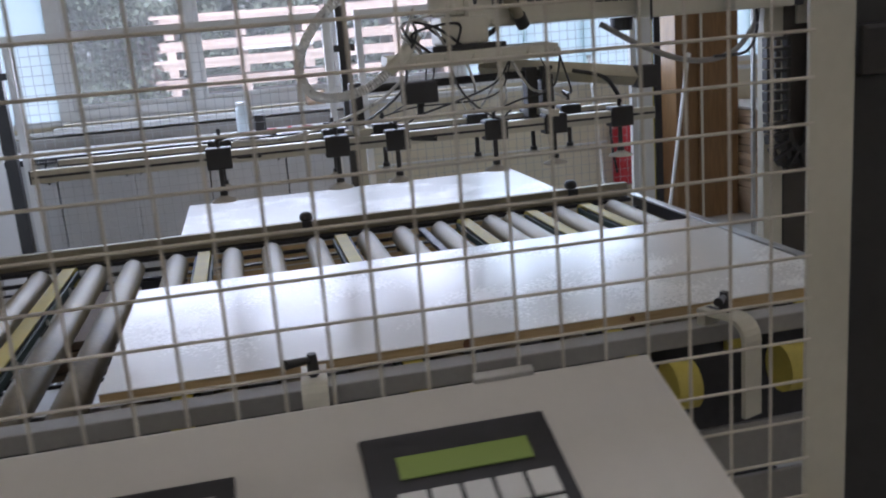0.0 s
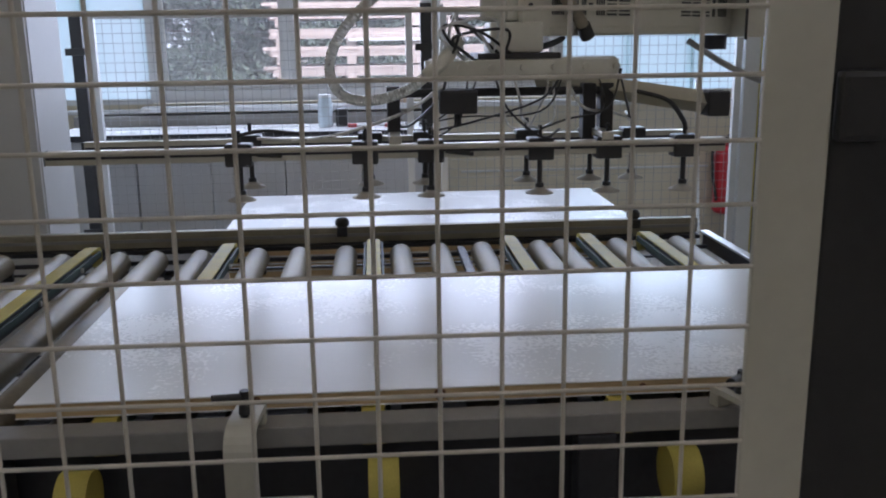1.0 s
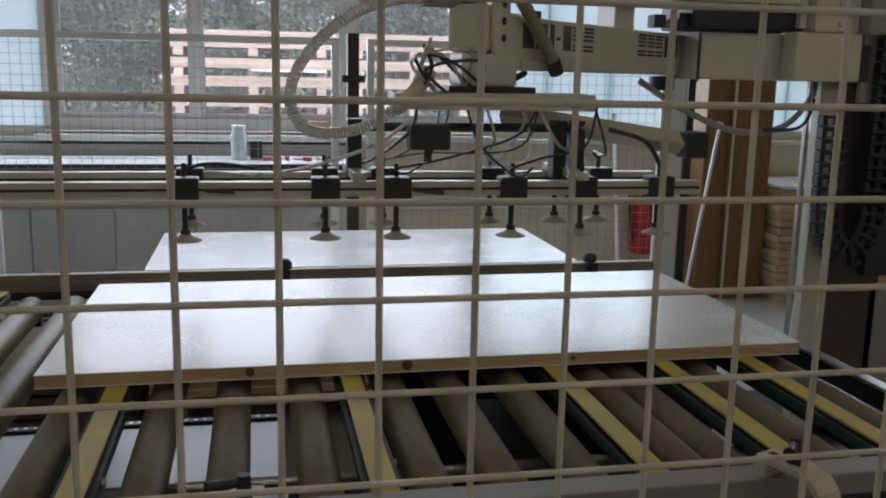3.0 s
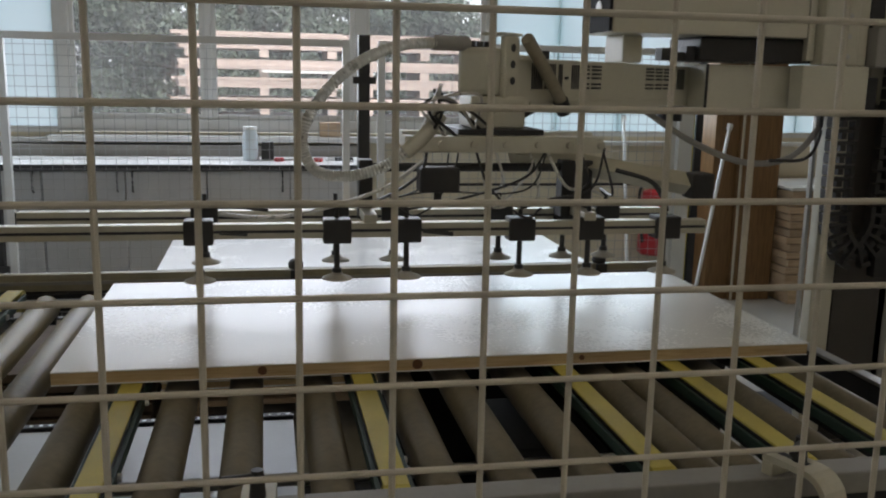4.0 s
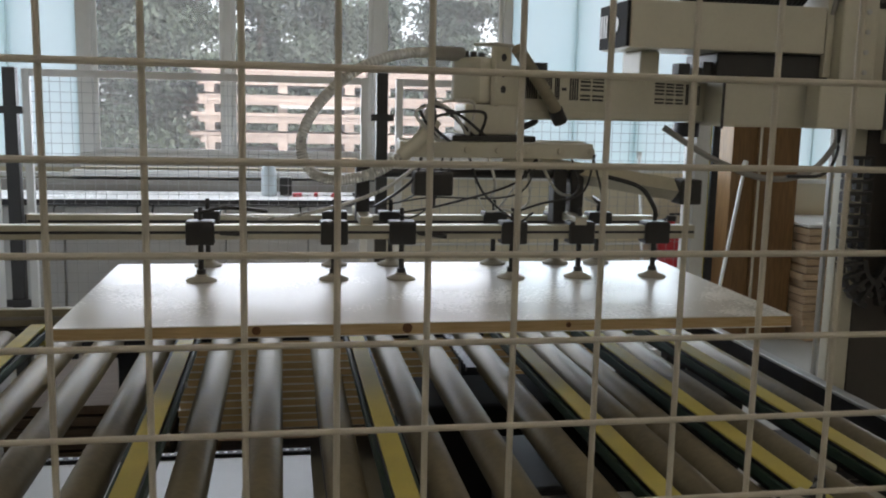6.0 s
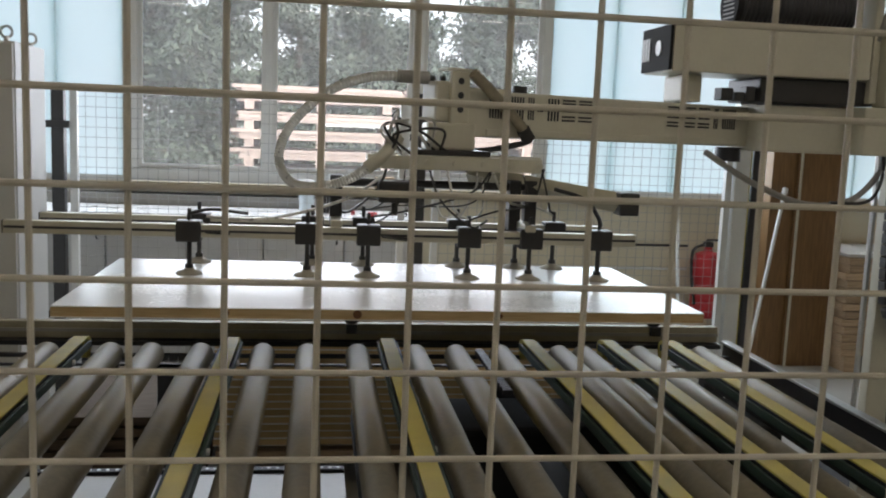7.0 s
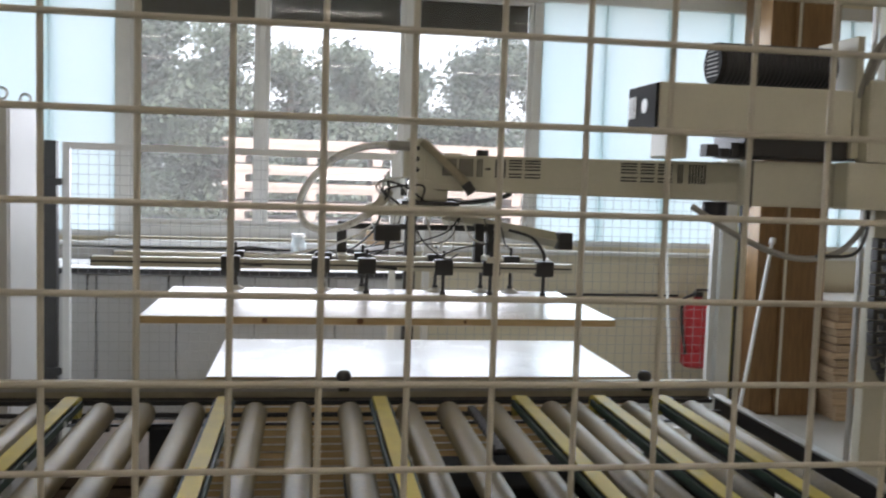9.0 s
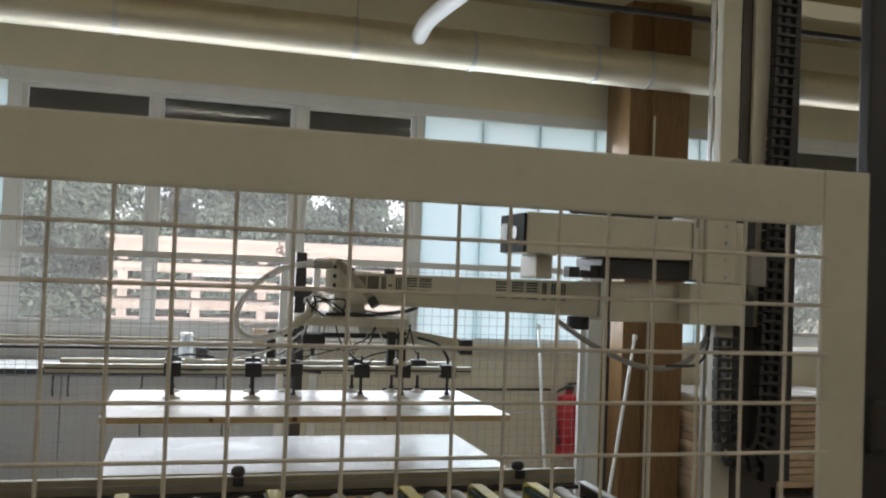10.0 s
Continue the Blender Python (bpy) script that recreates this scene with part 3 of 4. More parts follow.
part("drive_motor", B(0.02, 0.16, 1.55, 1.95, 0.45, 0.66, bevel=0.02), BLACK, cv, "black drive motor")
# matt black so these members sink into the shade under the rollers
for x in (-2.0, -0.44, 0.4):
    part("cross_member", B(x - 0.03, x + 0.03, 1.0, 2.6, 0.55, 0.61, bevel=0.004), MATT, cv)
# drive chain between the middle rollers
ch = bmesh.new()
for i in range(26):
    y = 2.05 + 0.02 * i
    box(ch, -0.012 if i % 2 else -0.016, 0.012 if i % 2 else 0.016, y, y + 0.016, RZ - 0.05, RZ - 0.035)
o = part("drive_chain", ch, DARK, cv, at=pose(-0.02, 0.02, 0))
tagged(o, "oily black drive chain")

# yellow belt returns at the front, with green pulleys
for x in (-1.45, -0.92, -0.33, 0.268, 0.56):
    part("belt_return", rod(bmesh.new(), (x - 0.03, 0.90, 0.735), (x + 0.03, 0.90, 0.735), 0.06, 20), YELLOW, cv, "yellow belt round a pulley", True)


def clamp_stop(x, y, z, turn):
    s = thing("clamp_stop", "cream stop bracket with a black clamping lever", "bracket", pose(x, y, z, 0, 0, turn), "stop brackets")
    # a bent strap: flat arm, rounded bend, leg hanging in front of the channel
    path = [(0.06, 0.052), (-0.03, 0.052)] + [(-0.03 - 0.055 * math.sin(k * math.pi / 12), -0.003 + 0.055 * math.cos(k * math.pi / 12)) for k in range(1, 7)] + [(-0.085, -0.19)]
    bm = bmesh.new()
    rows = []
    for i, (y_, z_) in enumerate(path):
        a, b = Vector(path[max(i - 1, 0)]), Vector(path[min(i + 1, len(path) - 1)])
        d = (b - a).normalized() * 0.012
        rows.append([bm.verts.new((x_, y_ + e * d.y, z_ - e * d.x)) for x_, e in ((-0.028, 0), (0.028, 0), (0.028, -1), (-0.028, -1))])
    for r0, r1 in zip(rows, rows[1:]):
        for k in range(4):
            bm.faces.new((r0[k], r0[(k + 1) % 4], r1[(k + 1) % 4], r1[k]))
    bm.faces.new(rows[0])
    bm.faces.new(rows[-1])
    part("strap", bm, CREAM, s)
    part("slot", B(-0.007, 0.007, -0.02, 0.05, 0.0525, 0.0532), DARK, s)
    part("foot", B(-0.028, 0.028, 0.035, 0.06, 0.012, 0.039, bevel=0.003), CREAM, s)
    part("lever", rod(bmesh.new(), (0, 0.0, 0.088), (-0.055, -0.03, 0.092), 0.007, 10, 0.011), BLACK, s, "black lever", True)
    part("lever_hub", rod(bmesh.new(), (0, 0.0, 0.0535), (0, 0.0, 0.1), 0.014, 12, 0.010), BLACK, s, smooth=True)


clamp_stop(-0.59, 0.90, 0.85, -4)
clamp_stop(0.385, 0.90, 0.85, 20)

# guide rail along the back of the conveyor
gr = thing("guide_rail", "long aluminium guide rail behind the rollers", "rail")
part("profile", B(-2.7, 0.95, 2.735, 2.772, 0.824, 0.885, bevel=0.004), RAIL, gr)
part("slot_cover", B(-2.7, 0.95, 2.730, 2.7345, 0.848, 0.860), GREYPAINT, gr)
part("backing", B(-2.7, 0.95, 2.70, 2.776, 0.806, 0.822), DARK, gr)
for x in (-1.86, -0.469, 0.69):
    part("knob", lathe(bmesh.new(), [(0.02, 0), (0.027, 0.006), (0.027, 0.022), (0.02, 0.032), (0.012, 0.036)], 14, (x, 2.75, 0.886)), BLACK, gr, "black clamping knob", True)
    part("knob_lug", B(x - 0.02, x + 0.02, 2.708, 2.729, 0.852, 0.888, bevel=0.004), DARK, gr)

# lower shelf and white sheets under the rollers
sh = thing("lower_shelf", "white sheet lying on a shelf under the rollers", "sheet")
part("sheet", B(-1.85, -0.93, 1.3, 2.52, 0.385, 0.40, bevel=0.002), WHITE_PAINT, sh)
part("sheet", B(-0.915, -0.49, 1.3, 2.52, 0.385, 0.40, bevel=0.002), WHITE_PAINT, sh)
bm = B(-1.85, -0.49, 2.53, 2.56, 0.385, 0.41)
part("perforated_strip", bm, DARK, sh, "dark perforated strip")
for i in range(45):
    part("hole_spot", rod(bmesh.new(), (-1.83 + i * 0.03, 2.545, 0.4105), (-1.83 + i * 0.03, 2.545, 0.412), 0.007, 8), WHITE, sh)
for x in (-1.8, -0.95, -0.55):
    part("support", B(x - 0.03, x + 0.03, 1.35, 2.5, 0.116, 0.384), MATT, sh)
tag = thing("paper_tag", "small white paper tag on the floor motor", "tag", pose(0.28, 2.33, 0.47, 40, 0, 20))
part("paper", B(-0.03, 0.03, -0.02, 0.02, 0, 0.002), WHITE, tag)
tb = thing("junction_box", "dark junction box under the conveyor", "box", pose(0.28, 2.33, 0))
part("case", B(-0.1, 0.1, -0.1, 0.1, 0, 0.44, bevel=0.01), DARK, tb)

# ---- stack of finished panels ----
PL, PD, PT = 1.91, 0.905, 0.033


def panel(z, at, label, group=""):
    """A door panel: white faces on a pine-edged core, origin under its middle."""
    p = thing("door_panel", label, "panel", at, group)
    part("core", B(-PL / 2, PL / 2, -PD / 2, PD / 2, 0.003, PT - 0.003), PINE, p, "pine edge with knots")
    part("face", B(-PL / 2 - 0.001, PL / 2 + 0.001, -PD / 2 - 0.001, PD / 2 + 0.001, PT - 0.0028, PT, bevel=0.0008), WHITE, p, "white laminate face")
    part("face", B(-PL / 2 - 0.001, PL / 2 + 0.001, -PD / 2 - 0.001, PD / 2 + 0.001, 0, 0.0028, bevel=0.0008), WHITE, p, "white laminate face")
    return p


moving = panel(0, pose(-0.105, 1.6, 0.867), "white laminated door panel with a pine edge, carried by suction cups")
for x, r in ((-0.48, 0.011), (-0.105, 0.013), (0.32, 0.007)):
    part("knot", rod(bmesh.new(), (x, -PD / 2 - 0.0012, 0.018), (x, -PD / 2 + 0.002, 0.018), r, 12), KNOT, moving, "dark pine knot")
st = panel(0, pose(-0.075, 3.85, 0.72), "white laminated door panel on the finished stack", "stacked door panels")
for i in range(1, 17):
    copy_thing(st, pose(-0.075 + random.uniform(-0.004, 0.004), 3.85 + random.uniform(-0.004, 0.004), 0.72 - i * (PT + 0.0006)))
sp = thing("stack_pallet", "wooden pallet under the panel stack", "pallet", pose(-0.075, 3.85, 0))
for i in range(5):
    part("deck_board", B(-0.95, 0.95, -0.45 + i * 0.2, -0.45 + i * 0.2 + 0.1, 0.13, 0.155, bevel=0.003), TIMBER, sp)
for x in (-0.85, 0, 0.85):
    part("runner", B(x - 0.05, x + 0.05, -0.45, 0.45, 0, 0.128, bevel=0.003), TIMBER, sp)

OLD_BOARD = wood("old_dark_boards", (0.085, 0.06, 0.04), (0.15, 0.11, 0.075), axis=0, scale=4, rough=0.8)
bp_ = thing("board_pile", "low pile of dark old boards with pale spacers beside the stack", "timber", pose(-1.42, 3.85, 0))
for i in range(6):
    dx = random.uniform(-0.015, 0.015)
    part("board", B(-0.34 + dx, 0.34 + dx, -0.46, 0.46, 0.02 + i * 0.052, 0.058 + i * 0.052, bevel=0.002), OLD_BOARD, bp_)
    for x in (-0.28, 0.28):
        part("spacer", B(x - 0.03, x + 0.03, -0.44, 0.44, 0.0 if i == 0 else 0.0065 + i * 0.052, 0.0195 + i * 0.052), OLD_BOARD, bp_)

# ---- operator console in front of the fence ----
con = thing("operator_console", "pale grey sloping operator console with a green display", "console", pose(-0.62, -0.052, 1.218, 20, 0, 0))
CONS = material("console_grey", (0.66, 0.64, 0.59), 0.5, vary=0.03, scale=5)
part("top_plate", B(-0.5, 0.375, -0.36, 0.004, -0.03, 0, bevel=0.005), CONS, con)
part("tag_plate", B(0.165, 0.235, -0.002, 0.011, -0.012, 0.006, bevel=0.002), STEEL, con, "small metal tag")
bz = part("bezel", B(0.025, 0.222, -0.31, -0.064, 0.0005, 0.006, bevel=0.002), DARK, con, "dark keypad bezel")
part("display", B(0.057, 0.193, -0.127, -0.098, 0.0065, 0.009, bevel=0.001), LCD, bz, "green backlit display")
for i in range(5):
    for j in range(3):
        part("key", B(0.05 + i * 0.032, 0.078 + i * 0.032, -0.178 - j * 0.036, -0.146 - j * 0.036, 0.0065, 0.011, bevel=0.003), WHITE_PAINT, bz)
lp = part("lower_bezel", B(-0.265, -0.1, -0.31, -0.082, 0.0005, 0.006, bevel=0.002), DARK, con, "dark label plate")
for i in range(3):
    part("print_bar", B(-0.25 + i * 0.05, -0.22 + i * 0.05, -0.12, -0.105, 0.0065, 0.0075), GREYPAINT, lp)
part("lamp_button", lathe(bmesh.new(), [(0.013, 0.0065), (0.013, 0.018), (0.008, 0.022)], 14, (-0.17, -0.22, 0)), glow("orange_lamp", (0.9, 0.35, 0.04), 0.3), lp, "orange push button", True)
ped = thing("console_pedestal", "pale grey sheet-metal console pedestal", "pedestal")
part("box", B(-1.08, -0.29, -0.30, -0.06, 0.0, 1.10, bevel=0.006), CONS, ped)

# ---- transfer robot ----
PIV = (1.15, 3.2)
COLGREY = material("column_grey", (0.06, 0.053, 0.045), 0.5, vary=0.15, scale=5)
rb = thing("transfer_robot", "cream swing-arm transfer robot on a floor column", "robot")
part("column", B(1.89, 2.16, 3.0, 3.2, 0.02, 3.45, bevel=0.006), COLGREY, rb)
part("guide_strip", B(1.785, 1.886, 3.0, 3.06, 0.02, 3.45, bevel=0.004), CREAM, rb, "cream linear guide")
part("guide_strip", B(1.945, 2.035, 2.975, 2.998, 1.5, 3.45, bevel=0.004), CREAM, rb, "cream linear guide")
part("column_head", B(1.70, 2.10, 2.95, 3.22, 3.452, 3.53, bevel=0.006), CREAM, rb, "cream head plate")
part("lead_screw", rod(bmesh.new(), (1.745, 3.03, 0.3), (1.745, 3.03, 3.45), 0.012, 10), STEEL, rb, smooth=True)
rk = bmesh.new()
for i in range(220):
    box(rk, 1.71, 1.722, 2.975, 2.985, 0.3 + i * 0.0125, 0.3065 + i * 0.0125)
part("toothed_rack", rk, STEEL, rb, "fine-toothed steel rack")
part("base_plate", B(1.55, 2.75, 2.85, 3.55, 0, 0.019, bevel=0.004), DARK, rb)
g = bmesh.new()
for y in (3.0, 3.185):
    v = [g.verts.new(p) for p in ((2.122, y, 0.02), (2.72, y, 0.02), (2.35, y, 0.55), (2.122, y, 0.72), (2.122, y + 0.015, 0.02), (2.72, y + 0.015, 0.02), (2.35, y + 0.015, 0.55), (2.122, y + 0.015, 0.72))]
    for f in ((0, 1, 2, 3), (7, 6, 5, 4), (0, 4, 5, 1), (1, 5, 6, 2), (2, 6, 7, 3), (3, 7, 4, 0)):
        g.faces.new([v[i] for i in f])
part("gusset", g, GREYPAINT, rb, "grey gusset plates")


def chain_links(pts, mat, parent, label):
    """A cable chain lying in an upright plane: open links one after another, each with two side bars and two rungs."""
    line = curve_points(pts, 10)
    c = part("cable_chain", B(pts[-1][0] - 0.05, pts[-1][0] + 0.05, pts[-1][1] - 0.02, pts[-1][1] + 0.02, pts[-1][2], pts[-1][2] + 0.04), mat, parent, label)
    bm = bmesh.new()
    for q in (-0.052, 0.052):
        box(bm, q - 0.011, q + 0.011, -0.022, 0.022, 0, 0.044, 0.003)
    box(bm, -0.041, 0.041, -0.02, 0.02, 0.002, 0.016, 0.002)
    box(bm, -0.012, 0.012, -0.016, 0.016, 0.017, 0.042)
    me = finish("chain_link", bm, mat)
    way = 0.0
    for a, b in zip(line, line[1:]):
        d = b - a
        u = d.normalized()
        side = Vector((0, 1, 0)).cross(u)
        turn = Matrix((side, (0, 1, 0), u)).transposed().to_4x4()
        while way < d.length:
            o = new("chain_link", me)
            o.parent = c
            o.matrix_basis = Matrix.Translation(a + u * way) @ turn
            way += 0.05
        way -= d.length


chain_links([(1.80, 2.92, 1.45), (1.803, 2.92, 1.1), (1.825, 2.92, 0.94), (1.915, 2.92, 0.86), (2.005, 2.92, 0.94), (2.028, 2.92, 1.1), (2.045, 2.92, 1.8), (2.09, 2.92, 3.4)], BLACK, rb, "black plastic cable chain")
part("chain_tray", B(2.045, 2.19, 2.95, 2.998, 0.75, 3.45, bevel=0.003), BLACK, rb, "black chain tray")

# carriage: rides up and down, its zero at the panel's upper face
car = part("carriage", B(1.64, 1.80, 2.87, 2.965, 0.685, 1.02, bevel=0.012), CREAM, rb, "cream lifting carriage")
part("front_yoke", B(1.56, 1.86, 2.868, 2.965, 0.49, 0.683, bevel=0.008), CREAM, car)
part("side_plate", B(1.802, 1.86, 2.90, 2.965, 0.685, 0.98, bevel=0.006), CREAM, car)
for z in (0.49, 0.86):
    part("bearing_shoe", B(1.862, 1.93, 2.90, 2.965, z, z + 0.15, bevel=0.008), DARK, car, "dark bearing shoe")
part("terminal_box", B(1.862, 1.95, 2.84, 2.965, 0.68, 0.84, bevel=0.008), GREYPAINT, car, "grey terminal box")
for k in range(4):
    part("bolt", rod(bmesh.new(), (1.75, 2.869, 0.72 + k * 0.08), (1.75, 2.862, 0.72 + k * 0.08), 0.011, 6), STEEL, car)
part("yoke", B(1.20, 1.775, 2.99, 3.34, 0.49, 0.68, bevel=0.01), CREAM, car)
part("drive_housing", B(0.755, 1.585, 2.90, 3.22, 0.79, 0.975, bevel=0.006), CREAM, car, "cream drive housing")
part("housing_end", B(0.74, 0.753, 2.905, 3.215, 0.795, 0.97, bevel=0.003), MATT, car, "black end plate")
lg = bmesh.new()
rod(lg, (0.7395, 3.02, 0.885), (0.736, 3.02, 0.885), 0.03, 20)
for y in (3.12, 3.15, 3.18):
    part("end_bar", B(0.7365, 0.7395, y, y + 0.016, 0.84, 0.93), WHITE_PAINT, car, "pale bar")
part("end_mark", lg, WHITE_PAINT, car, "pale round mark")
mt = bmesh.new()
pipe(mt, [(1.06 + i * 0.01, 3.05, 1.075) for i in range(50)], 0.085, 24, 1, 0.03)
part("motor", mt, DARK, car, "dark ribbed electric motor", True)
fan = part("fan_cover", rod(bmesh.new(), (1.035, 3.05, 1.075), (1.059, 3.05, 1.075), 0.084, 24, 0.088), MATT, car, "black fan cover")
for k in range(-3, 4):
    part("grille_bar", B(1.0335, 1.0352, 3.05 - 0.05, 3.05 + 0.05, 1.072 + k * 0.017, 1.077 + k * 0.017), GREYPAINT, fan)
part("gearbox", B(1.15, 1.66, 2.95, 3.25, 0.69, 0.788, bevel=0.01), BLACK, car, "black gearbox")
part("bearing_block", B(0.84, 0.925, 3.0, 3.2, 0.678, 0.788, bevel=0.01), CREAM, car)
for x, w, h in ((1.0, 0.05, 0.05), (1.06, 0.04, 0.035), (1.105, 0.04, 0.06)):
    part("limit_switch", B(x, x + w, 2.98, 3.05, 0.69, 0.69 + h, bevel=0.004), BLACK, car, "small black limit switch")
part("end_plate", B(1.602, 1.635, 2.92, 3.22, 0.70, 1.20, bevel=0.005), CREAM, car)
part("pivot_shaft", rod(bmesh.new(), (PIV[0], PIV[1], 0.44), (PIV[0], PIV[1], 0.50), 0.055, 20), DARK, car, smooth=True)
part("outline", B(1.2, 1.21, 2.983, 2.989, 0.48, 0.68), BLACK, car)
cab = bmesh.new()
pipe(cab, [(1.0, 3.1, 0.48), (1.18, 3.02, 0.36), (1.4, 2.98, 0.28), (1.6, 2.98, 0.30), (1.72, 2.98, 0.42), (1.74, 2.98, 0.55)], 0.013, 8)
part("sagging_cable", cab, GREYPAINT, car, "grey sagging cable", True)
cab = bmesh.new()
pipe(cab, [(1.5, 2.96, 0.29), (1.66, 2.95, 0.30), (1.71, 2.94, 0.40), (1.70, 2.94, 0.55)], 0.007, 8)
part("black_cable", cab, BLACK, car, smooth=True)
cab = bmesh.new()
pipe(cab, [(1.62, 2.93, 0.95), (1.68, 2.9, 1.15), (1.76, 2.9, 1.22), (1.82, 2.95, 1.1)], 0.014, 8)
pipe(cab, [(1.64, 2.9, 1.0), (1.72, 2.86, 1.22), (1.82, 2.88, 1.26), (1.86, 2.95, 1.05)], 0.011, 8)
part("loop_cable", cab, GREYPAINT, car, smooth=True)

# swing arm: turns about the pivot, x towards the head
R_ARM = 1.356
arm = part("swing_arm", B(-0.12, R_ARM - 0.02, -0.075, 0.075, 0.505, 0.672, bevel=0.01), CREAM, rb, "cream swing arm with dark lettering bars")
part("arm_fairing", B(0.1, R_ARM - 0.12, -0.082, -0.0755, 0.512, 0.535, bevel=0.002), CREAM, arm)
part("arm_fairing", B(0.1, R_ARM - 0.12, 0.0755, 0.082, 0.512, 0.535, bevel=0.002), CREAM, arm)
hd = bmesh.new()
box(hd, R_ARM - 0.05, R_ARM + 0.075, -0.07, 0.06, 0.555, 0.70, 0.018)
box(hd, R_ARM - 0.22, R_ARM - 0.045, -0.072, 0.058, 0.53, 0.682, 0.015)
part("head_housing", hd, CREAM, arm, "cream head housing")
hp = bmesh.new()
box(hp, R_ARM - 0.045, R_ARM + 0.03, 0.062, 0.085, 0.545, 0.735, 0.006)
box(hp, R_ARM - 0.06, R_ARM + 0.045, 0.0, 0.085, 0.7365, 0.745, 0.003)
bracket = part("head_bracket", hp, CREAM, arm, "cream upright bracket with bolt holes")
for z in (0.60, 0.65, 0.70):
    part("bolt_hole", rod(bmesh.new(), (R_ARM - 0.008, 0.0845, z), (R_ARM - 0.008, 0.087, z), 0.012, 12), DARK, bracket)
part("head_cover", pipe(bmesh.new(), [(R_ARM - 0.04, 0.112, 0.73), (R_ARM - 0.13, 0.112, 0.655), (R_ARM - 0.22, 0.112, 0.575), (R_ARM - 0.275, 0.112, 0.52)], 0.021, 14, 8, 0.03), SLEEVE, arm, "brown-grey sloping cable sleeve", True)
part("sleeve_end", rod(bmesh.new(), (R_ARM - 0.255, 0.112, 0.54), (R_ARM - 0.285, 0.112, 0.50), 0.025, 14), BLACK, arm, "black sleeve end", True)
for k in range(3):
    part("head_valve", rod(bmesh.new(), (R_ARM - 0.03 + k * 0.04, -0.03, 0.701), (R_ARM - 0.03 + k * 0.04, -0.03, 0.72), 0.012, 10), BLACK, arm, smooth=True)
for x in (R_ARM - 0.30, R_ARM - 0.05):
    part("cable_gland", rod(bmesh.new(), (x, 0.0, 0.66), (x, 0.0, 0.70), 0.03, 12), BLACK, arm, smooth=True)
for s in (-1, 1):
    # maker's lettering as plain bars
    for x0, w, flat in ((1.16, 0.07, 0), (1.08, 0.07, 0), (1.035, 0.03, 0), (0.995, 0.025, 2), (0.925, 0.055, 0), (0.85, 0.06, 1), (0.765, 0.07, 1), (0.335, 0.07, 1), (0.26, 0.06, 1), (0.185, 0.06, 1), (0.14, 0.025, 0), (0.045, 0.075, 0)):
        if flat == 2:
            bars = [(x0, x0 + w, 0.607, 0.617)]
        elif flat:
            bars = [(x0, x0 + w, z, z + 0.007) for z in (0.575, 0.589, 0.610, 0.624, 0.638, 0.650)]
        else:
            n = max(3, 2 * round(w / 0.022))
            bars = [(x0 + w * k / n, x0 + w * (k + 0.55) / n, 0.575, 0.657) for k in range(n)]
        for q in bars:
            part("printed_bar", B(q[0], q[1], s * 0.0755, s * 0.077, q[2], q[3]), DARK, arm)
cab = bmesh.new()
pipe(cab, [(R_ARM - 0.05, -0.1, 0.60), (R_ARM - 0.3, -0.13, 0.56), (R_ARM - 0.42, -0.10, 0.50), (R_ARM - 0.2, -0.12, 0.45), (R_ARM - 0.05, -0.05, 0.47)], 0.012, 8)
part("head_cable", cab, BLACK, arm, smooth=True)

# suction gripper: origin at the panel's upper face, over the panel's middle
gp = thing("suction_gripper", "aluminium gripper with rows of suction cups", "gripper", pose(-0.105, 2.05, 0.9))
HX, HY = 0.24, 0.27
part("neck", B(HX - 0.085, HX + 0.09, HY - 0.09, HY + 0.09, 0.455, 0.552, bevel=0.01), CREAM, gp, "cream neck block")
part("flange", B(HX - 0.13, HX + 0.14, HY - 0.13, HY + 0.13, 0.436, 0.454, bevel=0.003), BLACK, gp, "black flange plate")
mf = part("manifold_bar", B(-0.06, 0.56, 0.10, 0.17, 0.385, 0.434, bevel=0.004), CREAM, gp, "cream vacuum manifold bar")
for i in range(6):
    part("port", rod(bmesh.new(), (0.05 + i * 0.1, 0.099, 0.41), (0.05 + i * 0.1, 0.085, 0.41), 0.011, 10), ALU, mf, smooth=True)
part("manifold_bar", B(-0.03, 0.62, 0.36, 0.43, 0.385, 0.434, bevel=0.004), CREAM, gp)
part("cross_tube", rod(bmesh.new(), (-0.14, HY, 0.325), (0.56, HY, 0.325), 0.014, 12), BLACK, gp, "black cross tube", True)
part("diagonal_bar", pipe(bmesh.new(), [(0.36, 0.44, 0.36), (0.86, 0.06, 0.29)], 0.036, 4, 1), ALU, gp, "aluminium outrigger bar")
part("bar_cap", B(0.83, 0.90, 0.02, 0.10, 0.25, 0.33, bevel=0.006), BLACK, gp)
for x in (-0.16, 0.5, 0.56):
    part("upright", B(x - 0.022, x + 0.022, HY - 0.03, HY + 0.03, 0.165, 0.35, bevel=0.004), BLACK, gp, "black upright")
part("valve_block", B(-0.02, 0.10, 0.05, 0.13, 0.27, 0.345, bevel=0.008), BLACK, gp, "black valve block")
part("valve_tip", rod(bmesh.new(), (0.04, 0.09, 0.269), (0.04, 0.09, 0.235), 0.012, 10), BLACK, gp, smooth=True)
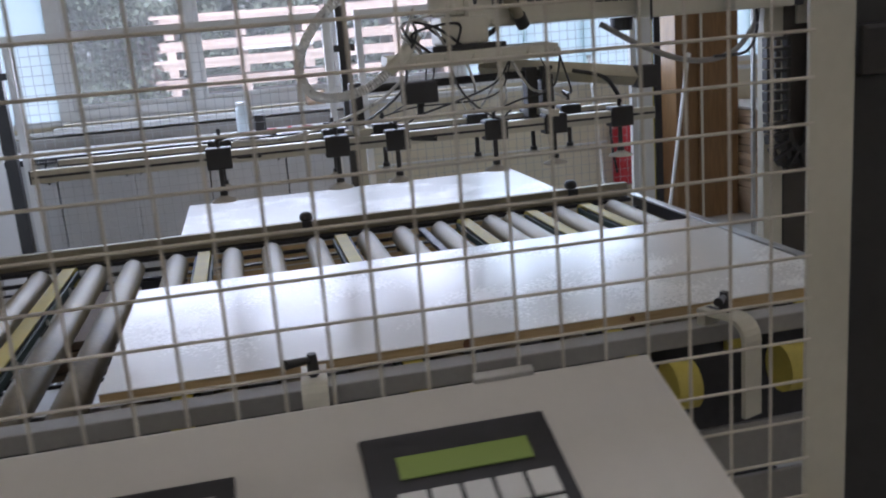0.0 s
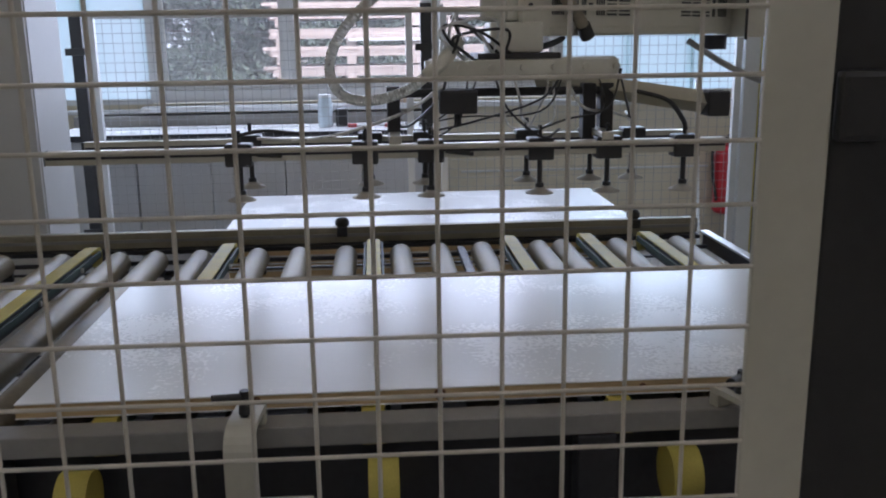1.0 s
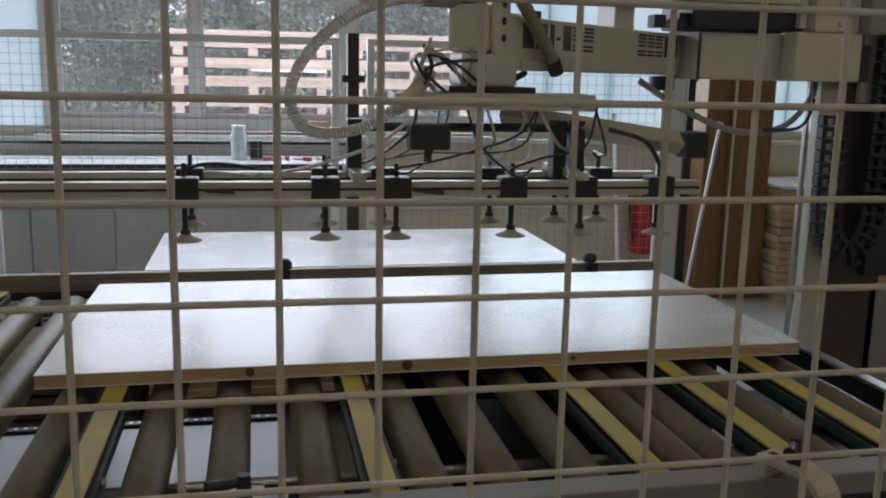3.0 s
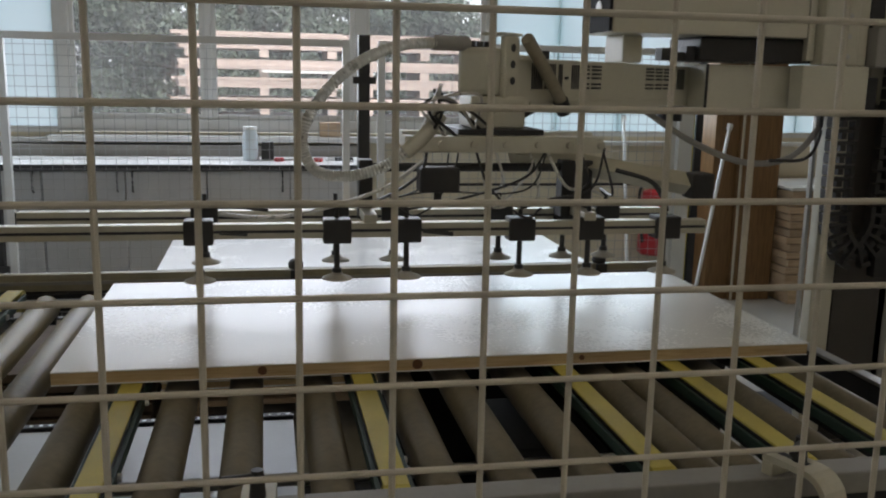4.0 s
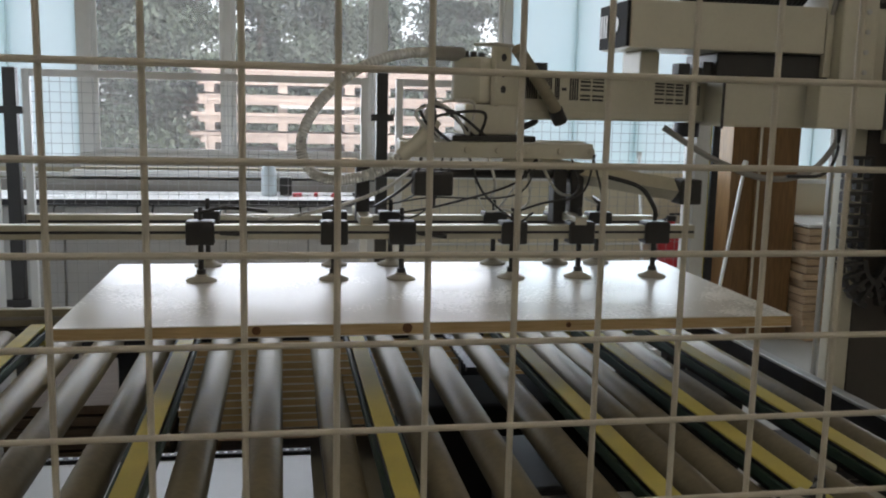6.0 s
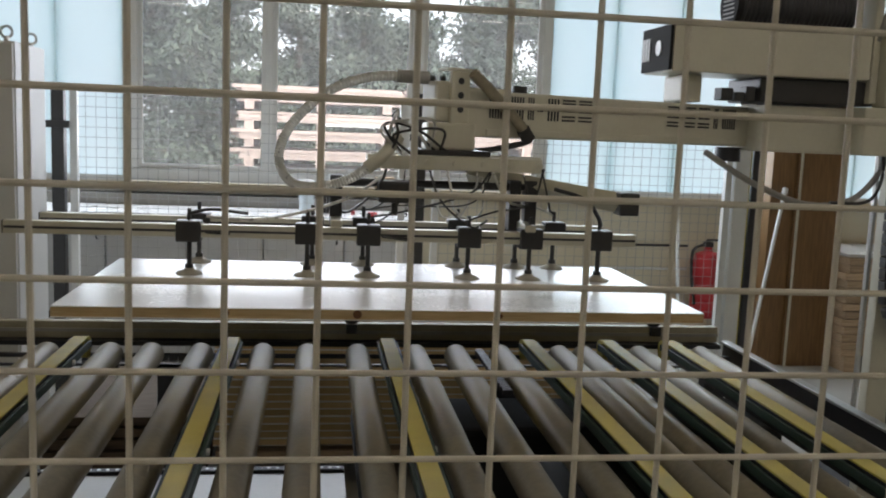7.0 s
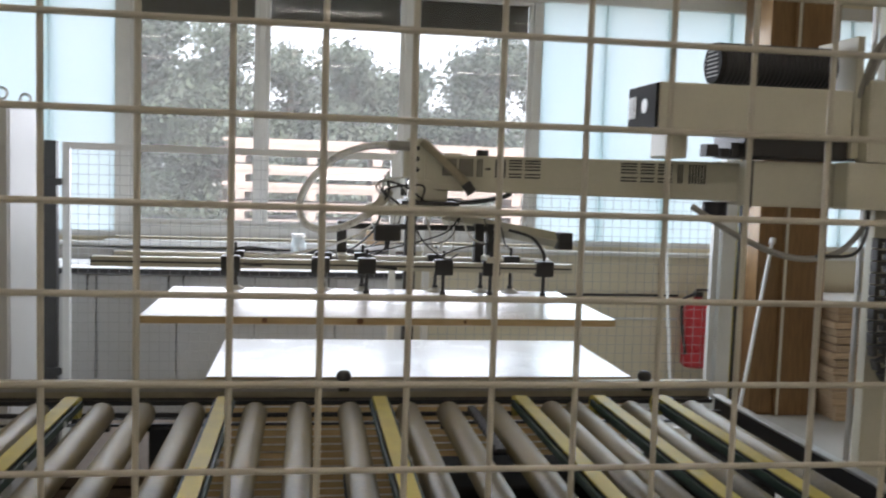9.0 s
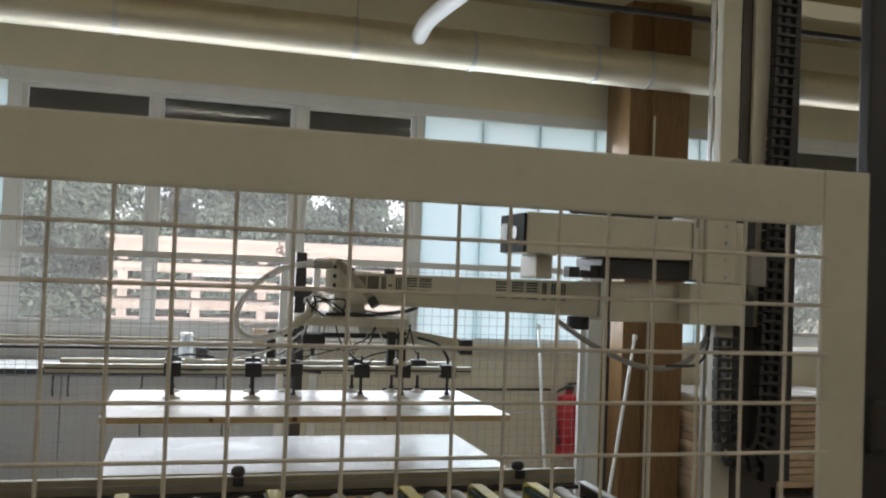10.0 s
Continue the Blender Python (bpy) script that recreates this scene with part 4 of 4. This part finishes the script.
for y, x0, x1 in ((0.135, -1.26, 0.93), (0.405, -1.22, 0.90)):
    bm = B(x0, x1, y - 0.02, y + 0.02, 0.128, 0.172, bevel=0.003)
    bmx = part("beam", bm, ALU, gp, "slotted aluminium beam")
    part("slot", B(x0 + 0.003, x1 - 0.003, y - 0.0215, y - 0.0201, 0.146, 0.154), DARK, bmx)
    part("beam_cap", B(x0 - 0.004, x0 - 0.0005, y - 0.02, y + 0.02, 0.128, 0.172), BLACK, bmx)
for x in (-0.16, 0.53):
    part("tie_bar", B(x - 0.02, x + 0.02, 0.10, 0.44, 0.174, 0.20, bevel=0.003), ALU, gp)
CUPS = [(x, 0.135) for x in (-0.66, -0.258, -0.046, 0.313, 0.538, 0.796)] + [(x, 0.405) for x in (-0.66, -0.242, -0.05, 0.314, 0.544, 0.696)]
clamp_me = finish("clamp", B(-0.042, 0.042, -0.034, 0.034, 0.112, 0.185, bevel=0.006), BLACK)
stem_me = finish("stem", rod(rod(bmesh.new(), (0, 0, 0.02), (0, 0, 0.175), 0.0085, 10), (0, 0, 0.018), (0, 0, 0.034), 0.014, 10), BLACK, True)
cup_me = finish("cup", lathe(bmesh.new(), [(0.046, 0.0), (0.045, 0.003), (0.031, 0.009), (0.019, 0.014), (0.016, 0.02)], 20), CUP, True)
nip_me = finish("air_fitting", rod(bmesh.new(), (0, 0, 0.186), (0, 0, 0.225), 0.007, 8), BLACK, True)
STEMS = []
for x, y in CUPS:
    c = new("clamp", clamp_me)
    c.parent, c.location = gp, (x, y, 0)
    n = new("air_fitting", nip_me)
    n.parent = c
    s = new("stem", stem_me)
    s.parent, s.location = gp, (x, y, 0)
    o = new("cup", cup_me)
    o.parent = s
    STEMS.append((s, x, y))
part("clamp_lever", rod(bmesh.new(), (-0.6, 0.10, 0.15), (-0.52, 0.09, 0.147), 0.006, 8), BLACK, gp, smooth=True)
part("clamp_lever", rod(bmesh.new(), (0.0, 0.10, 0.15), (0.09, 0.09, 0.14), 0.007, 8), BLACK, gp, smooth=True)
# ribbed vacuum hose in a wide loop
hose = bmesh.new()
pipe(hose, [(0.09, 0.24, 0.712), (-0.06, 0.19, 0.698), (-0.20, 0.14, 0.64), (-0.315, 0.11, 0.53), (-0.36, 0.10, 0.42), (-0.325, 0.10, 0.335), (-0.235, 0.10, 0.315), (-0.12, 0.10, 0.345), (-0.02, 0.11, 0.42), (0.035, 0.12, 0.475)], 0.0165, 12, 24, 0.09)
part("vacuum_hose", hose, HOSE, gp, "clear ribbed vacuum hose", True)
part("hose_elbow", pipe(bmesh.new(), [(-0.06, 0.10, 0.385), (0.0, 0.11, 0.435), (0.05, 0.12, 0.50)], 0.023, 12, 6), CREAM, gp, "cream hose elbow", True)
part("hose_nozzle", rod(bmesh.new(), (0.04, 0.23, 0.71), (0.16, 0.26, 0.71), 0.023, 14), GREYPAINT, gp, smooth=True)
rnd = random.Random(5)
for i in range(14):
    x0 = rnd.uniform(0.0, 0.6)
    x1, y1 = rnd.choice(CUPS)
    if abs(x1 - x0) > 0.45:
        x1 = x0 + rnd.uniform(-0.25, 0.25)
    bm = bmesh.new()
    zt = rnd.choice((0.40, 0.41, 0.36))
    pipe(bm, [(x0, 0.12, zt), (x0 + (x1 - x0) * 0.2, 0.08, zt - rnd.uniform(0.06, 0.14)), (x0 + (x1 - x0) * 0.7, y1 - 0.05, 0.19 + rnd.uniform(0, 0.06)), (x1, y1, 0.21)], rnd.choice((0.003, 0.004, 0.005)), 6)
    part("air_tube", bm, BLACK if i % 3 else HOSE, gp, smooth=True)
for i in range(6):
    bm = bmesh.new()
    x0 = rnd.uniform(-0.04, 0.14)
    pipe(bm, [(x0, 0.13, 0.43), (x0 - rnd.uniform(-0.05, 0.1), 0.05, 0.50 + rnd.uniform(0, 0.08)), (x0 + rnd.uniform(0.0, 0.1), 0.1, 0.55 + rnd.uniform(-0.03, 0.04)), (x0 + rnd.uniform(0.05, 0.18), 0.16, 0.44)], 0.005, 6)
    part("air_tube", bm, BLACK if i % 2 else HOSE, gp, smooth=True)
bm = pipe(bmesh.new(), [(-0.60, 0.13, 0.20), (-0.45, 0.1, 0.195), (-0.3, 0.1, 0.22), (-0.12, 0.1, 0.28), (0.0, 0.12, 0.36)], 0.006, 6)
part("air_tube", bm, HOSE, gp, smooth=True)
bm = pipe(bmesh.new(), [(-0.66, 0.13, 0.21), (-0.58, 0.12, 0.225), (-0.46, 0.11, 0.215)], 0.006, 6)
part("air_tube", bm, BLACK, gp, smooth=True)
bm = pipe(bmesh.new(), [(0.62, 0.14, 0.33), (0.72, 0.10, 0.30), (0.78, 0.12, 0.24), (0.80, 0.135, 0.2)], 0.008, 6)
part("air_tube", bm, BLACK, gp, smooth=True)

# ---- outside the windows ----
ground = solid("ground", GROUND, "gravel yard outside the window", (-200, 200, WY + 0.3, 300, -0.5, -0.3))


def tree(x, y, h, w, seed, mat, label):
    r = random.Random(seed)
    t = thing("tree", label, "tree", pose(x, y, -0.3), "trees in the yard")
    bm = bmesh.new()
    pipe(bm, [(0, 0, 0), (0.08, 0.05, h * 0.3), (-0.05, 0, h * 0.6), (0.02, 0, h * 0.95)], 0.06, 8, 5)
    tips = []
    for i in range(42):
        z = h * r.uniform(0.16, 0.92)
        a, l = r.uniform(0, 6.28), w * r.uniform(0.45, 1.0) * (1.15 - 0.75 * z / h)
        e = Vector((l * math.cos(a), l * math.sin(a), z + l * r.uniform(0.05, 0.45)))
        rod(bm, (0, 0, z), e, 0.035, 6, 0.01)
        tips += [(Vector((0, 0, z)).lerp(e, u), l) for u in (0.35, 0.55, 0.75, 0.9, 1.0)]
    part("trunk", bm, BARK, t, "dark trunk with limbs", True)
    verts, faces = [], []
    for c, l in tips:
        for k in range(80):
            p = c + Vector((r.gauss(0, 0.2), r.gauss(0, 0.2), r.gauss(0, 0.15))) * w * 0.7
            s = r.uniform(0.03, 0.075)
            q = Euler((r.uniform(-1.2, 1.2), r.uniform(-1.2, 1.2), r.uniform(0, 6.3))).to_matrix()
            n = len(verts)
            verts += [p + q @ Vector(v) for v in ((-s, 0, 0), (0, -s * 0.5, 0.01), (s, 0, 0), (0, s * 0.5, 0.01))]
            faces.append((n, n + 1, n + 2, n + 3))
    me = bpy.data.meshes.new("crown")
    me.from_pydata([tuple(v) for v in verts], [], faces)
    me.materials.append(mat)
    c = new("crown", me)
    c.parent = t
    tagged(c, "loose crown of small leaves")


for i, (x, y, h, w) in enumerate(((-3.3, 15, 4.5, 1.45), (-2.0, 14.6, 4.4, 1.3), (-4.8, 15.4, 4.9, 1.5), (0.15, 15.2, 4.2, 1.2), (2.3, 14.6, 4.35, 1.35), (3.9, 15.6, 4.2, 1.3), (9.6, 13.2, 6.0, 2.0), (11.6, 13.6, 6.0, 2.0), (-6.4, 15.2, 5.2, 1.6), (-0.95, 17.2, 4.5, 1.25), (1.25, 17.4, 4.4, 1.2), (5.4, 16.5, 4.4, 1.5))):
    tree(x, y, h, w, 11 + i, (LEAF, LEAF2)[i % 2], "green broadleaf tree with gaps in its crown" if i % 2 == 0 else "pale green tree with a loose crown")

hv, hf = [], []
hr = random.Random(3)
for i in range(30000):
    p = Vector((hr.uniform(-14, 22), 17.5 + hr.gauss(0, 0.6), 0))
    p.z = hr.uniform(-0.2, 2.7 + 0.6 * math.sin(p.x * 1.3) + 0.3 * math.sin(p.x * 3.1))
    s = hr.uniform(0.04, 0.09)
    q = Euler((hr.uniform(-1.2, 1.2), hr.uniform(-1.2, 1.2), hr.uniform(0, 6.3))).to_matrix()
    n = len(hv)
    hv += [tuple(p + q @ Vector(v)) for v in ((-s, 0, 0), (0, -s * 0.55, 0.01), (s, 0, 0), (0, s * 0.55, 0.01))]
    hf.append((n, n + 1, n + 2, n + 3))
me = bpy.data.meshes.new("hedge")
me.from_pydata(hv, [], hf)
me.materials.append(LEAF)
tagged(new("hedge", me), "dense green hedge along the yard", "hedge", kind="stuff")

# pallets of planks in the yard
PALE = wood("weathered_planks", (0.41, 0.32, 0.28), (0.63, 0.53, 0.48), axis=0, scale=4, rough=0.8)
pr = random.Random(8)
for k, (px_, w) in enumerate(((-1.5, 1.85), (0.4, 1.55))):
    s = thing("plank_stack", "stack of pale weathered planks on bearers in the yard", "timber", pose(px_, 9.6, -0.3), "plank stacks")
    z = 0.0
    for layer in range(11):
        for x in (0.15, w / 2, w - 0.2):
            part("bearer", B(x - 0.05, x + 0.05, 0, 1.0, z, z + 0.085), PALE, s)
        z += 0.086
        for r_ in range(3 if layer < 10 else 5):
            for j in range(5):
                a = pr.uniform(-0.07, 0.07)
                part("plank", B(a, w + a + pr.uniform(-0.1, 0.05), j * 0.2, j * 0.2 + 0.19, z, z + 0.034), PALE, s)
            z += 0.036
        z += 0.02 if layer % 2 else 0.0
    if k == 0:
        part("cover_sheet", B(0.9, 1.7, -0.05, 0.6, 1.88, 1.91), WHITE, s, "white sheet among the planks")


# ---- motion ----
SINK = [(4.28, 0.0), (4.36, 0.03), (4.42, 0.044), (4.5, 0.046), (4.86, 0.046), (4.93, 0.03), (5.0, 0.0)]


def motions():
    # middle of the panel and height of its upper face
    lift = [(0.0, -0.105, 1.50, 0.879), (0.25, -0.105, 1.465, 0.879), (0.5, -0.105, 1.45, 0.879), (0.57, -0.105, 1.45, 0.879), (0.75, -0.105, 1.45, 0.899), (0.85, -0.105, 1.45, 0.9), (1.1, -0.105, 1.465, 0.9), (1.3, -0.105, 1.545, 0.9), (1.6, -0.105, 1.69, 0.9), (1.9, -0.105, 1.80, 0.9), (2.2, -0.105, 1.90, 0.9), (2.45, -0.105, 2.04, 0.9), (2.7, -0.105, 2.055, 0.9), (4.9, -0.105, 2.055, 0.9), (4.95, -0.105, 2.055, 0.91), (5.0, -0.105, 2.055, 0.926),
            (5.5, -0.11, 2.06, 1.014), (5.7, -0.117, 2.075, 1.045), (6.2, -0.22, 2.2, 1.07), (6.8, -0.362, 2.425, 1.072), (7.0, -0.377, 2.51, 1.077), (7.5, -0.425, 2.757, 1.077), (8.0, -0.429, 2.985, 1.077), (8.5, -0.389, 3.237, 1.077),
            (9.0, -0.292, 3.485, 1.075), (9.5, -0.145, 3.74, 1.07), (10.0, -0.08, 3.805, 1.017)]
    walk(moving, [(t, pose(x, y, z - PT)) for t, x, y, z in lift])
    # the belts rise and lift the panel off the rollers
    for b, x in BELTS:
        walk(b, [(0.0, pose(x, 0, -0.022)), (0.57, pose(x, 0, -0.022)), (0.75, pose(x, 0, -0.001)), (0.85, pose(x, 0, 0)), (10.0, pose(x, 0, 0))])
    above = [(0.0, 0.195), (3.3, 0.195), (3.6, 0.165), (4.0, 0.073), (4.25, 0.008)] + [(t, 0.0004 - s) for t, s in SINK if t < 5.0]
    grip = [(t, -0.105, 2.055, 0.9 + d) for t, d in above] + [(t, x, y, z + 0.0004) for t, x, y, z in lift if t >= 5.0]
    walk(gp, [(t, pose(x, y, z)) for t, x, y, z in grip])
    walk(car, [(t, pose(0, 0, z)) for t, x, y, z in grip])
    rows = []
    for t, x, y, z in grip:
        a = math.degrees(math.atan2(y + HY - PIV[1], x + HX - PIV[0])) % 360
        rows.append((t, pose(PIV[0], PIV[1], z, 0, 0, a)))
    walk(arm, rows)
    # the sprung stems slide up through their clamps while the gripper presses down
    for s, x, y in STEMS:
        walk(s, [(0.0, pose(x, y, 0)), (4.25, pose(x, y, 0))] + [(t, pose(x, y, d)) for t, d in SINK] + [(5.06, pose(x, y, 0)), (10.0, pose(x, y, 0))])


motions()
